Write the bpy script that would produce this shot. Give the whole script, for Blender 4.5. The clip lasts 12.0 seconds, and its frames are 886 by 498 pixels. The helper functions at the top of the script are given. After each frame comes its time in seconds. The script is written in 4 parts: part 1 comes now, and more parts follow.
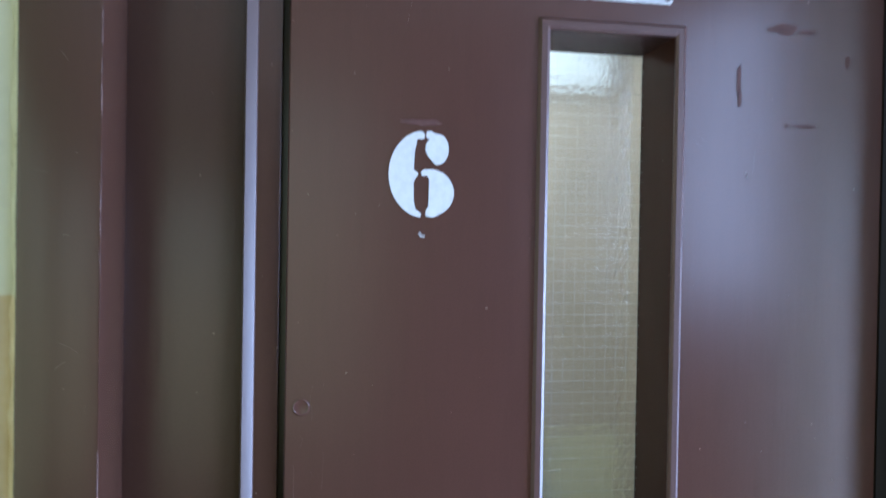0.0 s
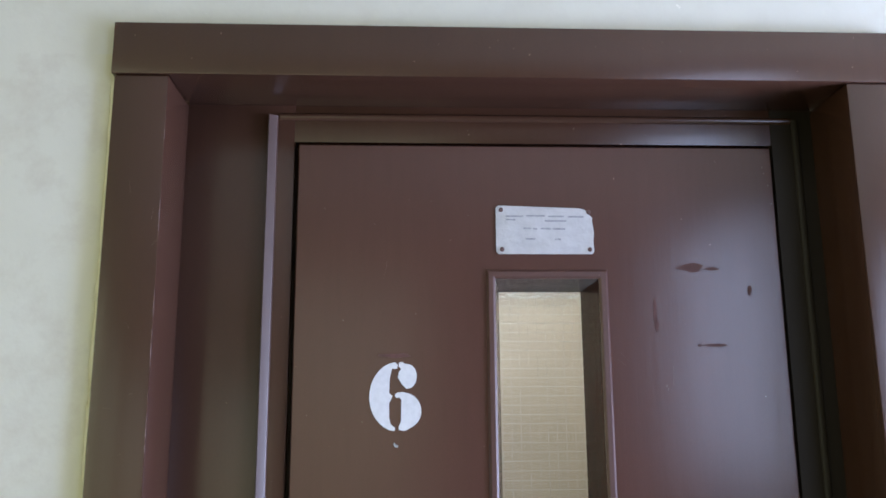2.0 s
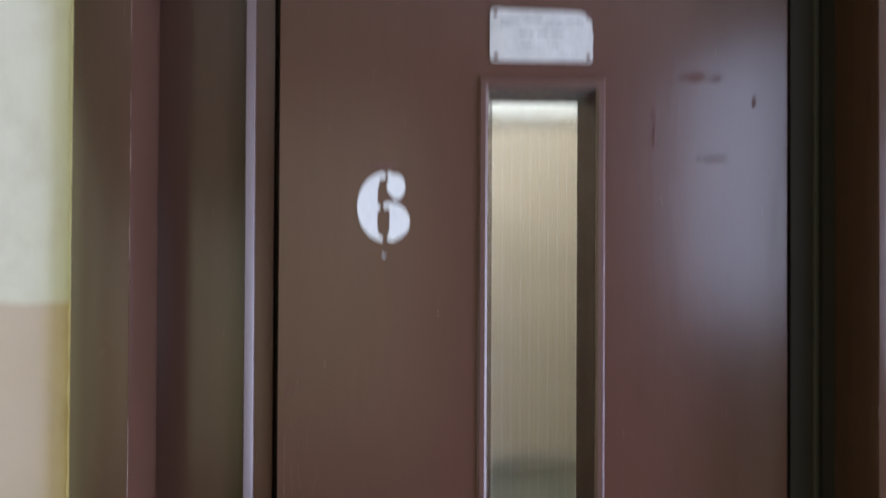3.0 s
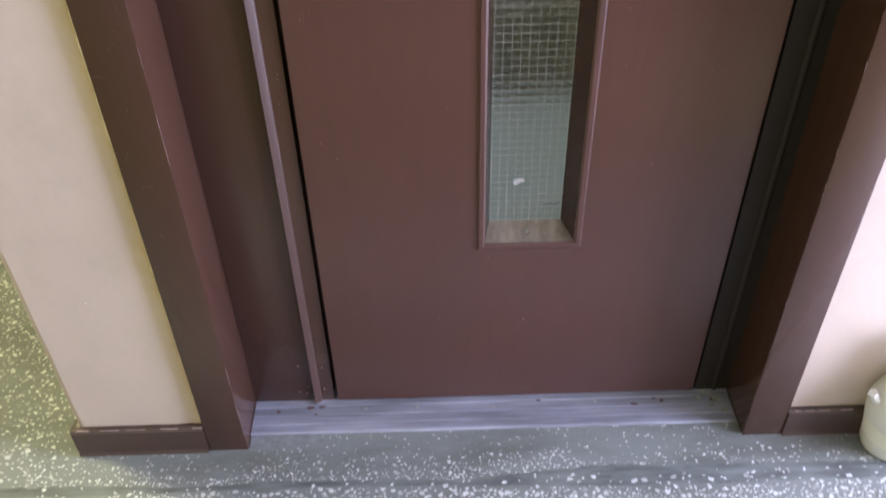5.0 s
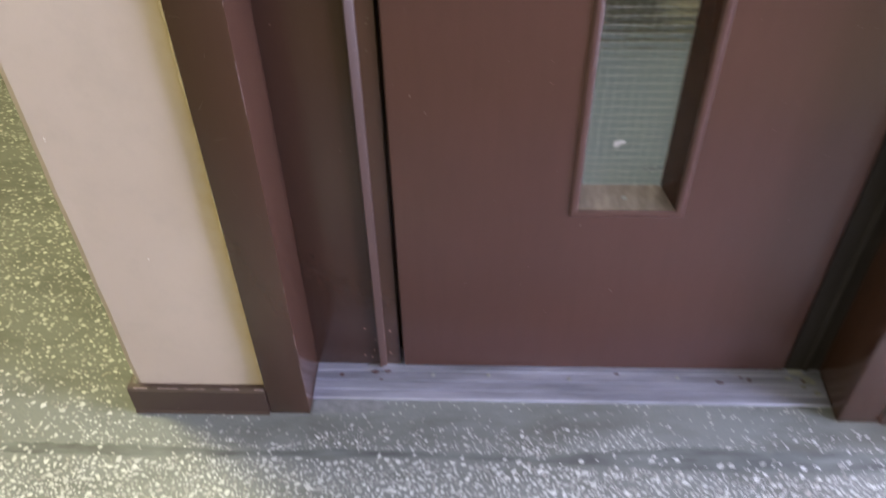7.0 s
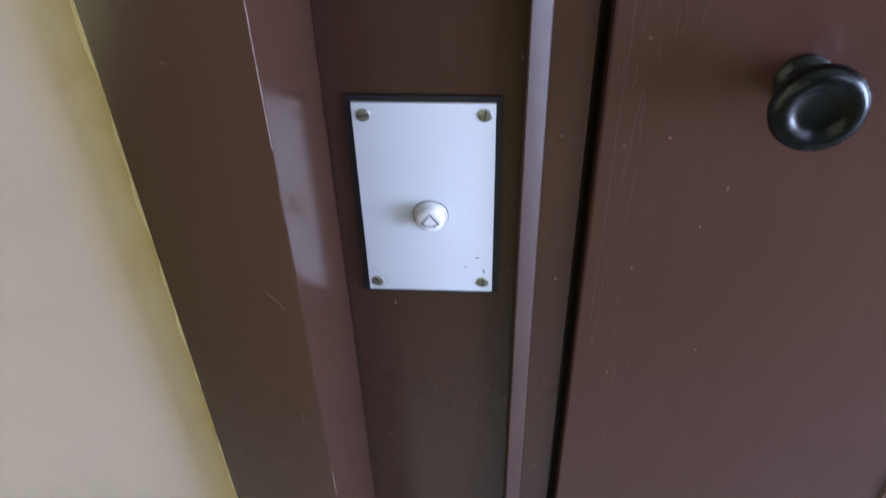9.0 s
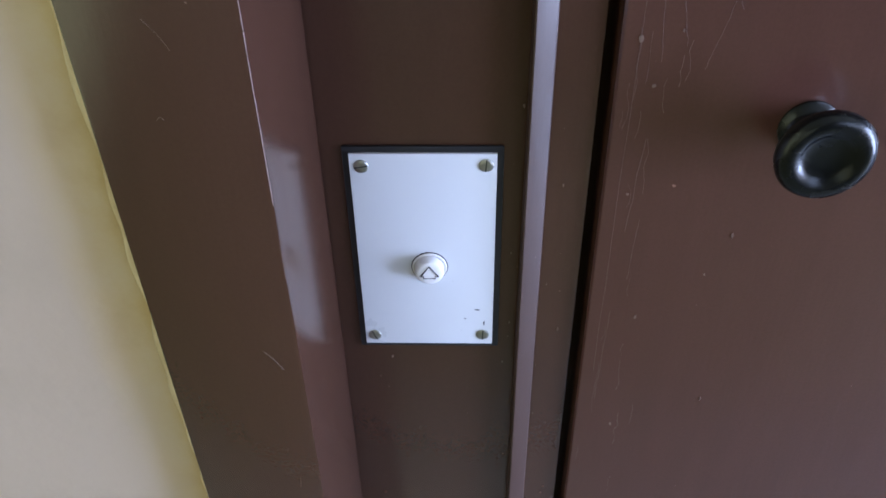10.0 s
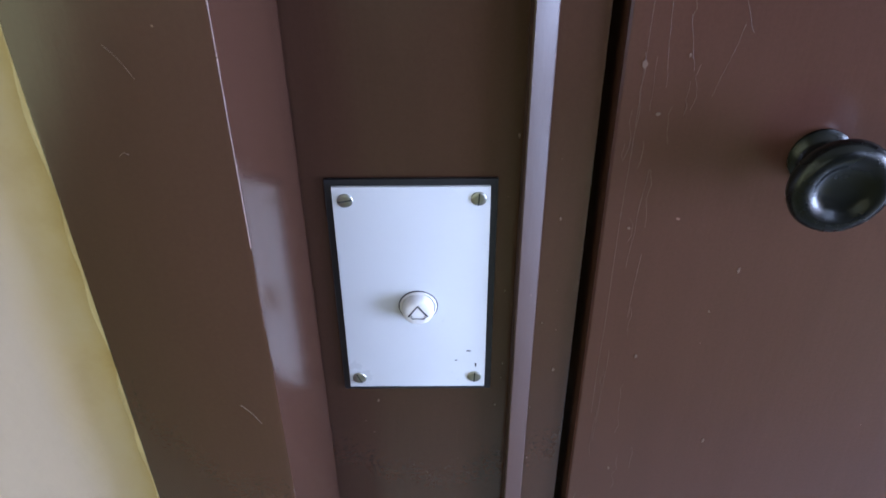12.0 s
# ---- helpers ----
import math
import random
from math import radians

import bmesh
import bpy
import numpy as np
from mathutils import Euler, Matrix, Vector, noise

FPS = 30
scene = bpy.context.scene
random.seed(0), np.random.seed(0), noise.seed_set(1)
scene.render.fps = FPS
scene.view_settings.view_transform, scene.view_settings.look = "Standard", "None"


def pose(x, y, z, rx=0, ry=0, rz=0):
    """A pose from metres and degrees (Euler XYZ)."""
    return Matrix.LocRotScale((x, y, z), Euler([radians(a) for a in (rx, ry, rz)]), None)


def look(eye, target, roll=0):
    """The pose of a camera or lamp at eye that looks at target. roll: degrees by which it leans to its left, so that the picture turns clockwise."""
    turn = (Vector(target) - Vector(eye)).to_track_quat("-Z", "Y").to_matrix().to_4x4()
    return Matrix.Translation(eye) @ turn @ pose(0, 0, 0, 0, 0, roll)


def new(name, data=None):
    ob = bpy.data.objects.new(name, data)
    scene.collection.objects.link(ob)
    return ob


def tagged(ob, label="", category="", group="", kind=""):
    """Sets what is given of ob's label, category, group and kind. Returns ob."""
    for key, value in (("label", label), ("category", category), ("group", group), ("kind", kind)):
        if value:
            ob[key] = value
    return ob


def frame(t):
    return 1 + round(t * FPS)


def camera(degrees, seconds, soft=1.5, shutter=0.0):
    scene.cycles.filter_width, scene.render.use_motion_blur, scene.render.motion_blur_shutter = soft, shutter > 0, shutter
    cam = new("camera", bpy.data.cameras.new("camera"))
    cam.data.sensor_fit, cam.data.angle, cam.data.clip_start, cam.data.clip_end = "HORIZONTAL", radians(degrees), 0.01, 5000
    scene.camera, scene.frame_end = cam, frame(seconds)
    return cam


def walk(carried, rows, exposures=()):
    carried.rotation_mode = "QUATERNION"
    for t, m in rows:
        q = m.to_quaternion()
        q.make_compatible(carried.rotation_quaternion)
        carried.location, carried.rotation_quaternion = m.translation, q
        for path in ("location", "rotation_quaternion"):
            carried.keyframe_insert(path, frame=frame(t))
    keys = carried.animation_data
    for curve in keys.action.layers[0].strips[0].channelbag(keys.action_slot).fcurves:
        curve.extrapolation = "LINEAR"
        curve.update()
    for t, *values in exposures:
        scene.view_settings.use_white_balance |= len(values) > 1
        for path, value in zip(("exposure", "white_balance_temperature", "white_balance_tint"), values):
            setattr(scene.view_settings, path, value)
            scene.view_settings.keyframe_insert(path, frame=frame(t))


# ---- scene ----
cam = camera(55.7, 12.0, soft=1.6, shutter=0.6)
walk(cam, [
    (0.0, pose(0.182, -0.856, 1.530, 89.37, -0.94, -10.20)),
    (0.5, pose(0.230, -0.973, 1.529, 92.89, -0.65, -7.29)),
    (1.0, pose(0.287, -1.025, 1.545, 96.52, -0.31, -6.30)),
    (1.5, pose(0.312, -1.102, 1.536, 102.58, 1.32, -4.35)),
    (2.0, pose(0.344, -1.157, 1.573, 101.45, 0.35, -2.54)),
    (2.4, pose(0.360, -1.144, 1.561, 100.98, -0.16, -2.33)),
    (2.5, pose(0.365, -1.145, 1.550, 100.36, -0.31, -2.13)),
    (2.7, pose(0.370, -1.142, 1.543, 97.43, -0.20, -1.93)),
    (3.0, pose(0.379, -1.119, 1.531, 90.64, -0.30, -1.77)),
    (3.2, pose(0.381, -1.109, 1.522, 85.21, -0.42, -1.65)),
    (3.4, pose(0.390, -1.103, 1.500, 80.70, -0.29, -1.35)),
    (3.7, pose(0.410, -1.097, 1.452, 73.04, 0.43, -0.68)),
    (5.3, pose(0.391, -1.038, 1.398, 48.32, 1.26, -1.69)),
    (5.5, pose(0.379, -1.029, 1.399, 47.93, 1.27, -1.96)),
    (6.0, pose(0.369, -1.024, 1.395, 47.54, 1.38, -1.57)),
    (6.5, pose(0.324, -1.008, 1.390, 47.03, 0.91, -0.92)),
    (7.0, pose(0.300, -0.932, 1.358, 45.74, 0.73, 1.59)),
    (7.3, pose(0.284, -0.777, 1.371, 45.55, 1.15, 4.92)),
    (7.5, pose(0.294, -0.679, 1.375, 46.32, 1.16, 8.08)),
    (7.6, pose(0.282, -0.619, 1.393, 45.16, 0.92, 8.99)),
    (9.3, pose(0.098, -0.336, 1.396, 50.89, 0.91, 2.44)),
    (9.5, pose(0.097, -0.340, 1.387, 52.16, 0.67, 2.30)),
    (10.0, pose(0.092, -0.323, 1.392, 51.46, 0.87, 1.44)),
    (10.5, pose(0.092, -0.317, 1.382, 52.57, 0.57, 1.27)),
    (11.0, pose(0.085, -0.306, 1.382, 52.56, 0.72, 0.56)),
    (11.5, pose(0.080, -0.302, 1.376, 53.19, 0.47, 0.10)),
    (12.0, pose(0.083, -0.290, 1.378, 53.00, 0.29, -0.14)),
], exposures=[(0.0, -0.03, 4750, 3), (1.0, -0.02, 5150, 5), (2.0, -0.22, 5500, 9), (2.5, -0.32, 5550, 9), (3.5, -0.05, 5850, 8), (5.5, 0.17, 5850, 17), (6.5, 0.14, 5850, 17), (7.5, 0.02, 6050, 15), (9.5, -0.22, 5250, 8), (12.0, -0.02, 5250, 8)])

# ---- light: a tall daylight window on the landing, an assumed ceiling lamp in the side corridor, the lit lift car, added yellow fill out of view
world = bpy.data.worlds.new("sky")
scene.world = world
world.use_nodes = True
sky = world.node_tree.nodes.new("ShaderNodeTexSky")
sky.sky_type, sky.sun_disc = "NISHITA", False
sky.sun_elevation, sky.sun_rotation = radians(40), radians(200)
world.node_tree.links.new(sky.outputs[0], world.node_tree.nodes["Background"].inputs[0])
world.node_tree.nodes["Background"].inputs[1].default_value = 0.05


def area_lamp(name, m, sx, sy, watts, colour):
    data = bpy.data.lights.new(name, "AREA")
    data.shape, data.size, data.size_y, data.energy, data.color = "RECTANGLE", sx, sy, watts, colour
    ob = new(name, data)
    ob.matrix_world = m
    return ob


NEAR_WINDOW = (-1.32, -0.15, 0.06, 1.75)            # in the end wall of a side bay: y range, z range
FAR_WINDOW = (-3.05, -1.62, 1.30, 2.55)
WEST_FILL = (-2.50, -0.90, 0.30, 2.60)            # unseen openings added for yellow fill light that tints the paint's reflections
REAR_FILL = (-4.80, -2.90, 0.30, 2.60)
SOUTH_FILL = (-1.45, 0.25, 0.15, 2.60)            # the same added fill in the rear wall: x range, z range
ROOM_R, ROOM_B, ROOM_L, CEIL = 2.0, -5.0, -1.6, 2.75
BAY_R, BAY_Y = 3.0, -1.45                            # added unseen bay that sets the window farther off: end wall, return wall
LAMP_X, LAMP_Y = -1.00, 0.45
FILL_TINT = (1.0, 0.95, 0.50)
for wx, (wy0, wy1, wz0, wz1), watts, tone in ((BAY_R, NEAR_WINDOW, 290.0, (0.73, 0.765, 1.0)), (ROOM_R, FAR_WINDOW, 38.0, (0.75, 0.79, 1.0))):
    wy, wz = (wy0 + wy1) / 2, (wz0 + wz1) / 2
    area_lamp("window_daylight", look((wx + 0.02, wy, wz), (0, wy, wz)), wy1 - wy0, wz1 - wz0, watts, tone)
for wy0, wy1, wz0, wz1, watts in ((*WEST_FILL, 24.0), (*REAR_FILL, 17.0)):
    wy, wz = (wy0 + wy1) / 2, (wz0 + wz1) / 2
    area_lamp("west_fill_light", look((ROOM_L - 0.02, wy, wz), (0, wy, wz)), wy1 - wy0, wz1 - wz0, watts, FILL_TINT)
wx, wz = (SOUTH_FILL[0] + SOUTH_FILL[1]) / 2, (SOUTH_FILL[2] + SOUTH_FILL[3]) / 2
area_lamp("south_fill_light", look((wx, ROOM_B - 0.02, wz), (wx, 0, wz)), SOUTH_FILL[1] - SOUTH_FILL[0], SOUTH_FILL[3] - SOUTH_FILL[2], 12.0, FILL_TINT)
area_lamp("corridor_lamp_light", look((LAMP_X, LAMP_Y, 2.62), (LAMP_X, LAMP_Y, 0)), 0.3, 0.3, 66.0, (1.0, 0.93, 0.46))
area_lamp("cabin_lamp_light", look((0.55, 0.85, 2.16), (0.55, 0.85, 0)), 0.7, 0.7, 11.5, (1.0, 0.97, 0.93))


# ---- materials
class Nodes:
    """Short hand for a node tree."""

    def __init__(self, name):
        self.mat = bpy.data.materials.new(name)
        self.mat.use_nodes = True
        self.t = self.mat.node_tree
        self.bsdf = self.t.nodes["Principled BSDF"]
        self.coord = self.t.nodes.new("ShaderNodeTexCoord").outputs["Object"]

    def node(self, kind, **props):
        n = self.t.nodes.new(kind)
        for k, v in props.items():
            n.inputs[k].default_value = v
        return n

    def link(self, a, b):
        self.t.links.new(a, b)

    def mapped(self, sx, sy, sz):
        n = self.node("ShaderNodeMapping")
        n.inputs["Scale"].default_value = (sx, sy, sz)
        self.link(self.coord, n.inputs["Vector"])
        return n.outputs[0]

    def noise(self, scale, detail=4, rough=0.55, stretch=(1, 1, 1)):
        n = self.node("ShaderNodeTexNoise", Scale=scale, Detail=detail, Roughness=rough)
        self.link(self.mapped(*stretch), n.inputs["Vector"])
        return n.outputs["Fac"]

    def ramp(self, fac, stops):
        n = self.node("ShaderNodeValToRGB")
        e = n.color_ramp.elements
        while len(e) < len(stops):
            e.new(0.5)
        for el, (p, c) in zip(e, stops):
            el.position, el.color = p, (*c, 1) if len(c) == 3 else c
        self.link(fac, n.inputs[0])
        return n.outputs[0]

    def span(self, fac, a, b, lo=0.0, hi=1.0):
        n = self.node("ShaderNodeMapRange")
        for i, v in enumerate((a, b, lo, hi)):
            n.inputs[i + 1].default_value = v
        self.link(fac, n.inputs[0])
        return n.outputs[0]

    def mix(self, fac, a, b):
        n = self.t.nodes.new("ShaderNodeMix")
        n.data_type = "RGBA"
        for i, v in ((0, fac), (6, a), (7, b)):
            if isinstance(v, (tuple, float, int)):
                n.inputs[i].default_value = (*v, 1) if isinstance(v, tuple) else v
            else:
                self.link(v, n.inputs[i])
        return n.outputs[2]

    def maths(self, op, a, b):
        n = self.t.nodes.new("ShaderNodeMath")
        n.operation = op
        for i, v in ((0, a), (1, b)):
            if isinstance(v, (float, int)):
                n.inputs[i].default_value = v
            else:
                self.link(v, n.inputs[i])
        return n.outputs[0]

    def axis(self, i):
        n = self.t.nodes.new("ShaderNodeSeparateXYZ")
        self.link(self.coord, n.inputs[0])
        return n.outputs[i]

    def bump(self, fac, strength, dist=0.001, base=None):
        n = self.node("ShaderNodeBump", Strength=strength, Distance=dist)
        self.link(fac, n.inputs["Height"])
        if base is not None:
            self.link(base, n.inputs["Normal"])
        return n.outputs[0]

    def done(self, colour=None, rough=None, normal=None, metal=0.0):
        for key, v in (("Base Color", colour), ("Roughness", rough), ("Normal", normal), ("Metallic", metal)):
            if v is None:
                continue
            if isinstance(v, tuple):
                self.bsdf.inputs[key].default_value = (*v, 1)
            elif isinstance(v, (float, int)):
                self.bsdf.inputs[key].default_value = v
            else:
                self.link(v, self.bsdf.inputs[key])
        return self.mat


def oil_paint(name, base, worn, rough=0.36):
    """Old oil paint laid on sheet metal with a brush: faint strokes, orange peel, scuffs, dust specks."""
    n = Nodes(name)
    big = n.noise(3.2, 5, 0.6)
    fine = n.noise(60, 5, 0.6, (1, 1, 0.12))
    grain = n.noise(420, 3, 0.6)
    col = n.mix(n.span(big, 0.1, 0.9), base, tuple(c * 1.22 for c in base))
    col = n.mix(n.span(fine, 0.42, 0.78, 0.0, 0.22), col, tuple(c * 0.72 for c in base))
    col = n.mix(n.span(grain, 0.3, 0.7, 0.0, 0.3), col, tuple(c * 0.75 for c in base))
    speck = n.span(n.noise(170, 1, 0.4), 0.795, 0.82)
    col = n.mix(n.maths("MULTIPLY", speck, 0.3), col, tuple(min(1, c * 3.2) for c in worn))
    r = n.span(n.noise(9, 5, 0.65, (1, 1, 0.5)), 0.2, 0.8, rough - 0.02, rough + 0.02)
    b = n.bump(fine, 0.45, 0.0006)
    b = n.bump(grain, 0.12, 0.0004, b)
    n.bsdf.inputs["Specular IOR Level"].default_value = 0.6
    return n.done(col, r, b)


BROWN = (0.0670, 0.0295, 0.0224)
paint_leaf = oil_paint("door_paint", BROWN, (0.16, 0.10, 0.085), 0.235)
paint_frame = oil_paint("frame_paint", (0.0450, 0.0207, 0.0128), (0.12, 0.08, 0.065), 0.225)
paint_reveal = oil_paint("window_reveal_paint", BROWN, (0.13, 0.09, 0.075), 0.07)
# hinge side's shade put into the paint: darker and duller than the frame
paint_shaded = oil_paint("shaded_hinge_side_paint", (0.021, 0.0165, 0.0135), (0.04, 0.03, 0.025), 0.5)
paint_shaded.node_tree.nodes["Principled BSDF"].inputs["Specular IOR Level"].default_value = 0.18
paint_trim = oil_paint("window_trim_paint", BROWN, (0.15, 0.10, 0.08), 0.40)
paint_bead = oil_paint("bead_paint", (0.0440, 0.0200, 0.0130), (0.13, 0.09, 0.075), 0.46)
paint_worn = oil_paint("baseboard_paint", (0.047, 0.026, 0.019), (0.13, 0.09, 0.075), 0.42)


def wall_paint(name, ochre_x=None, dirt_most=0.32):
    """Two tone oil-painted plaster: cream above, beige dado below, an ochre edge left from an older coat."""
    n = Nodes(name)
    z = n.axis(2)
    edge = n.maths("ADD", z, n.span(n.noise(9, 3), 0.3, 0.7, -0.004, 0.004))
    up = n.span(edge, 1.4675, 1.4705)
    low_c = n.mix(n.span(n.noise(2.5, 5, 0.6), 0.3, 0.75), (0.42, 0.335, 0.265), (0.475, 0.385, 0.31))
    top_c = n.mix(n.span(n.noise(3, 5, 0.6), 0.3, 0.7), (0.54, 0.525, 0.45), (0.59, 0.575, 0.505))
    if ochre_x is not None:
        x = n.maths("ADD", n.axis(0), n.span(n.noise(7, 4, 0.6, (1, 1, 0.6)), 0.25, 0.75, -0.010, 0.010))
        x = n.maths("ADD", x, n.span(z, 0.6, 1.1, -0.006, 0.004))
        m = n.span(x, ochre_x - 0.020, ochre_x + 0.020)
        low_c = n.mix(m, low_c, n.mix(n.span(n.noise(26, 5, 0.7), 0.35, 0.7), (0.45, 0.33, 0.155), (0.53, 0.41, 0.225)))
        top_c = n.mix(n.maths("MULTIPLY", m, 0.75), top_c, (0.58, 0.55, 0.38))
    col = n.mix(up, low_c, top_c)
    grime = n.span(n.noise(13, 7, 0.7), 0.48, 0.72, 0.0, dirt_most)
    col = n.mix(grime, col, (0.36, 0.30, 0.24))
    chip = n.span(n.noise(55, 3, 0.6), 0.765, 0.785)
    col = n.mix(chip, col, (0.72, 0.69, 0.62))
    b = n.bump(n.noise(14, 5, 0.55), 0.5, 0.003)
    b = n.bump(n.noise(120, 4, 0.6), 0.15, 0.0008, b)
    return n.done(col, n.span(n.noise(20, 4), 0.3, 0.7, 0.42, 0.58), b)


wall_l_mat = wall_paint("wall_paint_by_frame", -0.100)
wall_mat = wall_paint("wall_paint_plain", None, 0.14)


def simple(name, base, rough, metal=0.0, vary=0.2, scale=30, bump=0.1, dist=0.0005, stretch=(1, 1, 1)):
    n = Nodes(name)
    f = n.noise(scale, 5, 0.6, stretch)
    col = n.mix(n.span(f, 0.3, 0.7), tuple(c * (1 - vary) for c in base), tuple(min(1, c * (1 + vary)) for c in base))
    return n.done(col, n.span(n.noise(scale * 2.3, 4), 0.3, 0.7, max(0.03, rough * 0.8), min(1, rough * 1.25)), n.bump(f, bump, dist), metal)




def ridge_paint():
    """Lumpy overlapping coats: ochre below the dado line, pale cream above it."""
    n = Nodes("thick_ochre_paint")
    lump = n.noise(60, 5, 0.65, (1, 1, 0.5))
    low = n.mix(n.span(lump, 0.35, 0.7), (0.46, 0.36, 0.20), (0.72, 0.63, 0.45))
    high = n.mix(n.span(lump, 0.35, 0.7), (0.54, 0.52, 0.38), (0.62, 0.60, 0.48))
    col = n.mix(n.span(n.axis(2), 1.4675, 1.4705), low, high)
    return n.done(col, n.span(lump, 0.3, 0.7, 0.25, 0.42), n.bump(lump, 0.9, 0.004))


old_paint = ridge_paint()
mortar = simple("grey_mortar", (0.17, 0.17, 0.165), 0.85, 0, 0.3, 40, 0.5, 0.002)
# unseen walls and ceiling, yellowish to tint reflections; walls kept dim against bounce
far_wall = simple("dim_unseen_wall_paint", (0.24, 0.20, 0.095), 0.7, 0, 0.1, 3, 0.3, 0.003)
ceiling_mat = simple("ceiling_limewash", (0.42, 0.40, 0.31), 0.9, 0, 0.05, 4, 0.2, 0.002)
rubber = simple("black_backing", (0.008, 0.008, 0.011), 0.45, 0, 0.2, 60)
bakelite = simple("black_bakelite", (0.003, 0.0035, 0.004), 0.24, 0, 0.3, 25, 0.08, 0.0008)
bakelite.node_tree.nodes["Principled BSDF"].inputs["Specular IOR Level"].default_value = 0.3
plate_white = simple("white_laminate", (0.61, 0.62, 0.65), 0.32, 0, 0.02, 12, 0.02)
button_white = simple("white_button_plastic", (0.74, 0.72, 0.72), 0.28, 0, 0.03, 40)
ink = simple("dark_ink", (0.035, 0.03, 0.045), 0.6, 0, 0.1, 60)
screw_steel = simple("nickel_screw", (0.40, 0.40, 0.37), 0.34, 1.0, 0.2, 160, 0.2, 0.0003)
slot_dark = simple("dark_slot", (0.03, 0.03, 0.03), 0.6)
stencil_white = simple("stencil_white_paint", (0.56, 0.555, 0.57), 0.55, 0, 0.07, 120, 0.25, 0.0006)
tin = simple("dull_aluminium_tag", (0.53, 0.52, 0.53), 0.42, 0.55, 0.10, 35, 0.5, 0.004)
tin_print = simple("faded_print", (0.27, 0.27, 0.29), 0.6, 0.0, 0.3, 200)
alu = simple("worn_aluminium_sill", (0.30, 0.30, 0.345), 0.42, 0.45, 0.5, 24, 0.3, 0.0015, (0.10, 1, 1))
smear_mat = simple("yellowish_grime", (0.27, 0.265, 0.22), 0.7, 0, 0.4, 60, 0.3)
dirt = simple("rust_and_dirt", (0.10, 0.055, 0.05), 0.8, 0, 0.3, 120)
ledge_metal = simple("bare_ledge", (0.35, 0.29, 0.23), 0.5, 0.35, 0.35, 50, 0.4, 0.001, (1, 0.3, 1))
pvc = simple("white_plastic", (0.62, 0.61, 0.55), 0.38, 0, 0.04, 10, 0.05)
patch_mat = simple("rubbed_primer", (0.085, 0.040, 0.036), 0.5, 0, 0.2, 60)
patch_mat.node_tree.nodes["Principled BSDF"].inputs["Specular IOR Level"].default_value = 0.25
scratch_mat = simple("light_scratch", (0.105, 0.062, 0.045), 0.55, 0, 0.2, 90)
worn_mat = simple("worn_through_edge", (0.27, 0.20, 0.19), 0.45, 0.1, 0.3, 120)
wire_mat = simple("zinc_wire", (0.64, 0.65, 0.61), 0.4, 0.1, 0.1, 90)
car_floor_mat = simple("cabin_linoleum", (0.30, 0.37, 0.36), 0.35, 0, 0.08, 9)
car_wall_mat = simple("cabin_laminate", (0.54, 0.455, 0.335), 0.4, 0, 0.10, 5)
car_kick_mat = simple("cabin_kick_plate", (0.15, 0.135, 0.10), 0.4, 0, 0.15, 12)
car_cream_mat = simple("cabin_cream_panel", (0.72, 0.66, 0.42), 0.4, 0, 0.06, 8)
car_rail_mat = simple("cabin_rail_timber", (0.40, 0.36, 0.29), 0.4, 0, 0.15, 12)
car_lower_mat = simple("cabin_lower_laminate", (0.46, 0.455, 0.38), 0.35, 0, 0.2, 7)
# glow added for the bright band at the top of the cabin's rear wall
strip_opal = simple("glowing_opal_strip", (0.8, 0.8, 0.75), 0.4, 0, 0.05, 10)
strip_opal.node_tree.nodes["Principled BSDF"].inputs["Emission Color"].default_value = (1.0, 0.97, 0.86, 1)
strip_opal.node_tree.nodes["Principled BSDF"].inputs["Emission Strength"].default_value = 0.35
shaft_mat = simple("shaft_concrete", (0.16, 0.15, 0.14), 0.9, 0, 0.2, 8)
chip_mats = Nodes("marble_chip")
_r = chip_mats.t.nodes.new("ShaderNodeNewGeometry").outputs["Random Per Island"]
chip_stone = chip_mats.done(chip_mats.ramp(_r, [(0.0, (0.22, 0.22, 0.20)), (0.2, (0.38, 0.38, 0.355)), (0.9, (0.55, 0.55, 0.525)), (1.0, (0.30, 0.28, 0.25))]),
                            chip_mats.span(chip_mats.noise(80), 0.3, 0.7, 0.25, 0.45))


def terrazzo():
    n = Nodes("terrazzo_cement")
    fine = n.noise(260, 4, 0.7)
    col = n.mix(n.span(fine, 0.3, 0.7), (0.118, 0.126, 0.115), (0.20, 0.21, 0.192))
    col = n.mix(n.span(n.noise(5, 6, 0.65), 0.35, 0.7), col, (0.16, 0.168, 0.155))
    v = n.node("ShaderNodeTexVoronoi", Scale=95.0, Randomness=1.0)
    v.feature = "F1"
    n.link(n.coord, v.inputs["Vector"])
    spot = n.span(v.outputs["Distance"], 0.20, 0.27, 1.0, 0.0)
    keep = n.span(n.noise(70, 2), 0.50, 0.54)
    col = n.mix(n.maths("MULTIPLY", n.maths("MULTIPLY", spot, keep), 0.75), col, (0.55, 0.54, 0.49))
    dirty = n.span(n.noise(5, 7, 0.7, (0.6, 2.0, 1)), 0.46, 0.66, 0.0, 0.7)
    col = n.mix(dirty, col, (0.080, 0.080, 0.066))
    b = n.bump(fine, 0.25, 0.0006)
    return n.done(col, n.span(n.noise(12, 5), 0.3, 0.7, 0.30, 0.55), b)


floor_mat = terrazzo()
landing_mat = simple("olive_reflection_tint", (0.118, 0.112, 0.045), 0.55, 0, 0.25, 6, 0.1, 0.001)
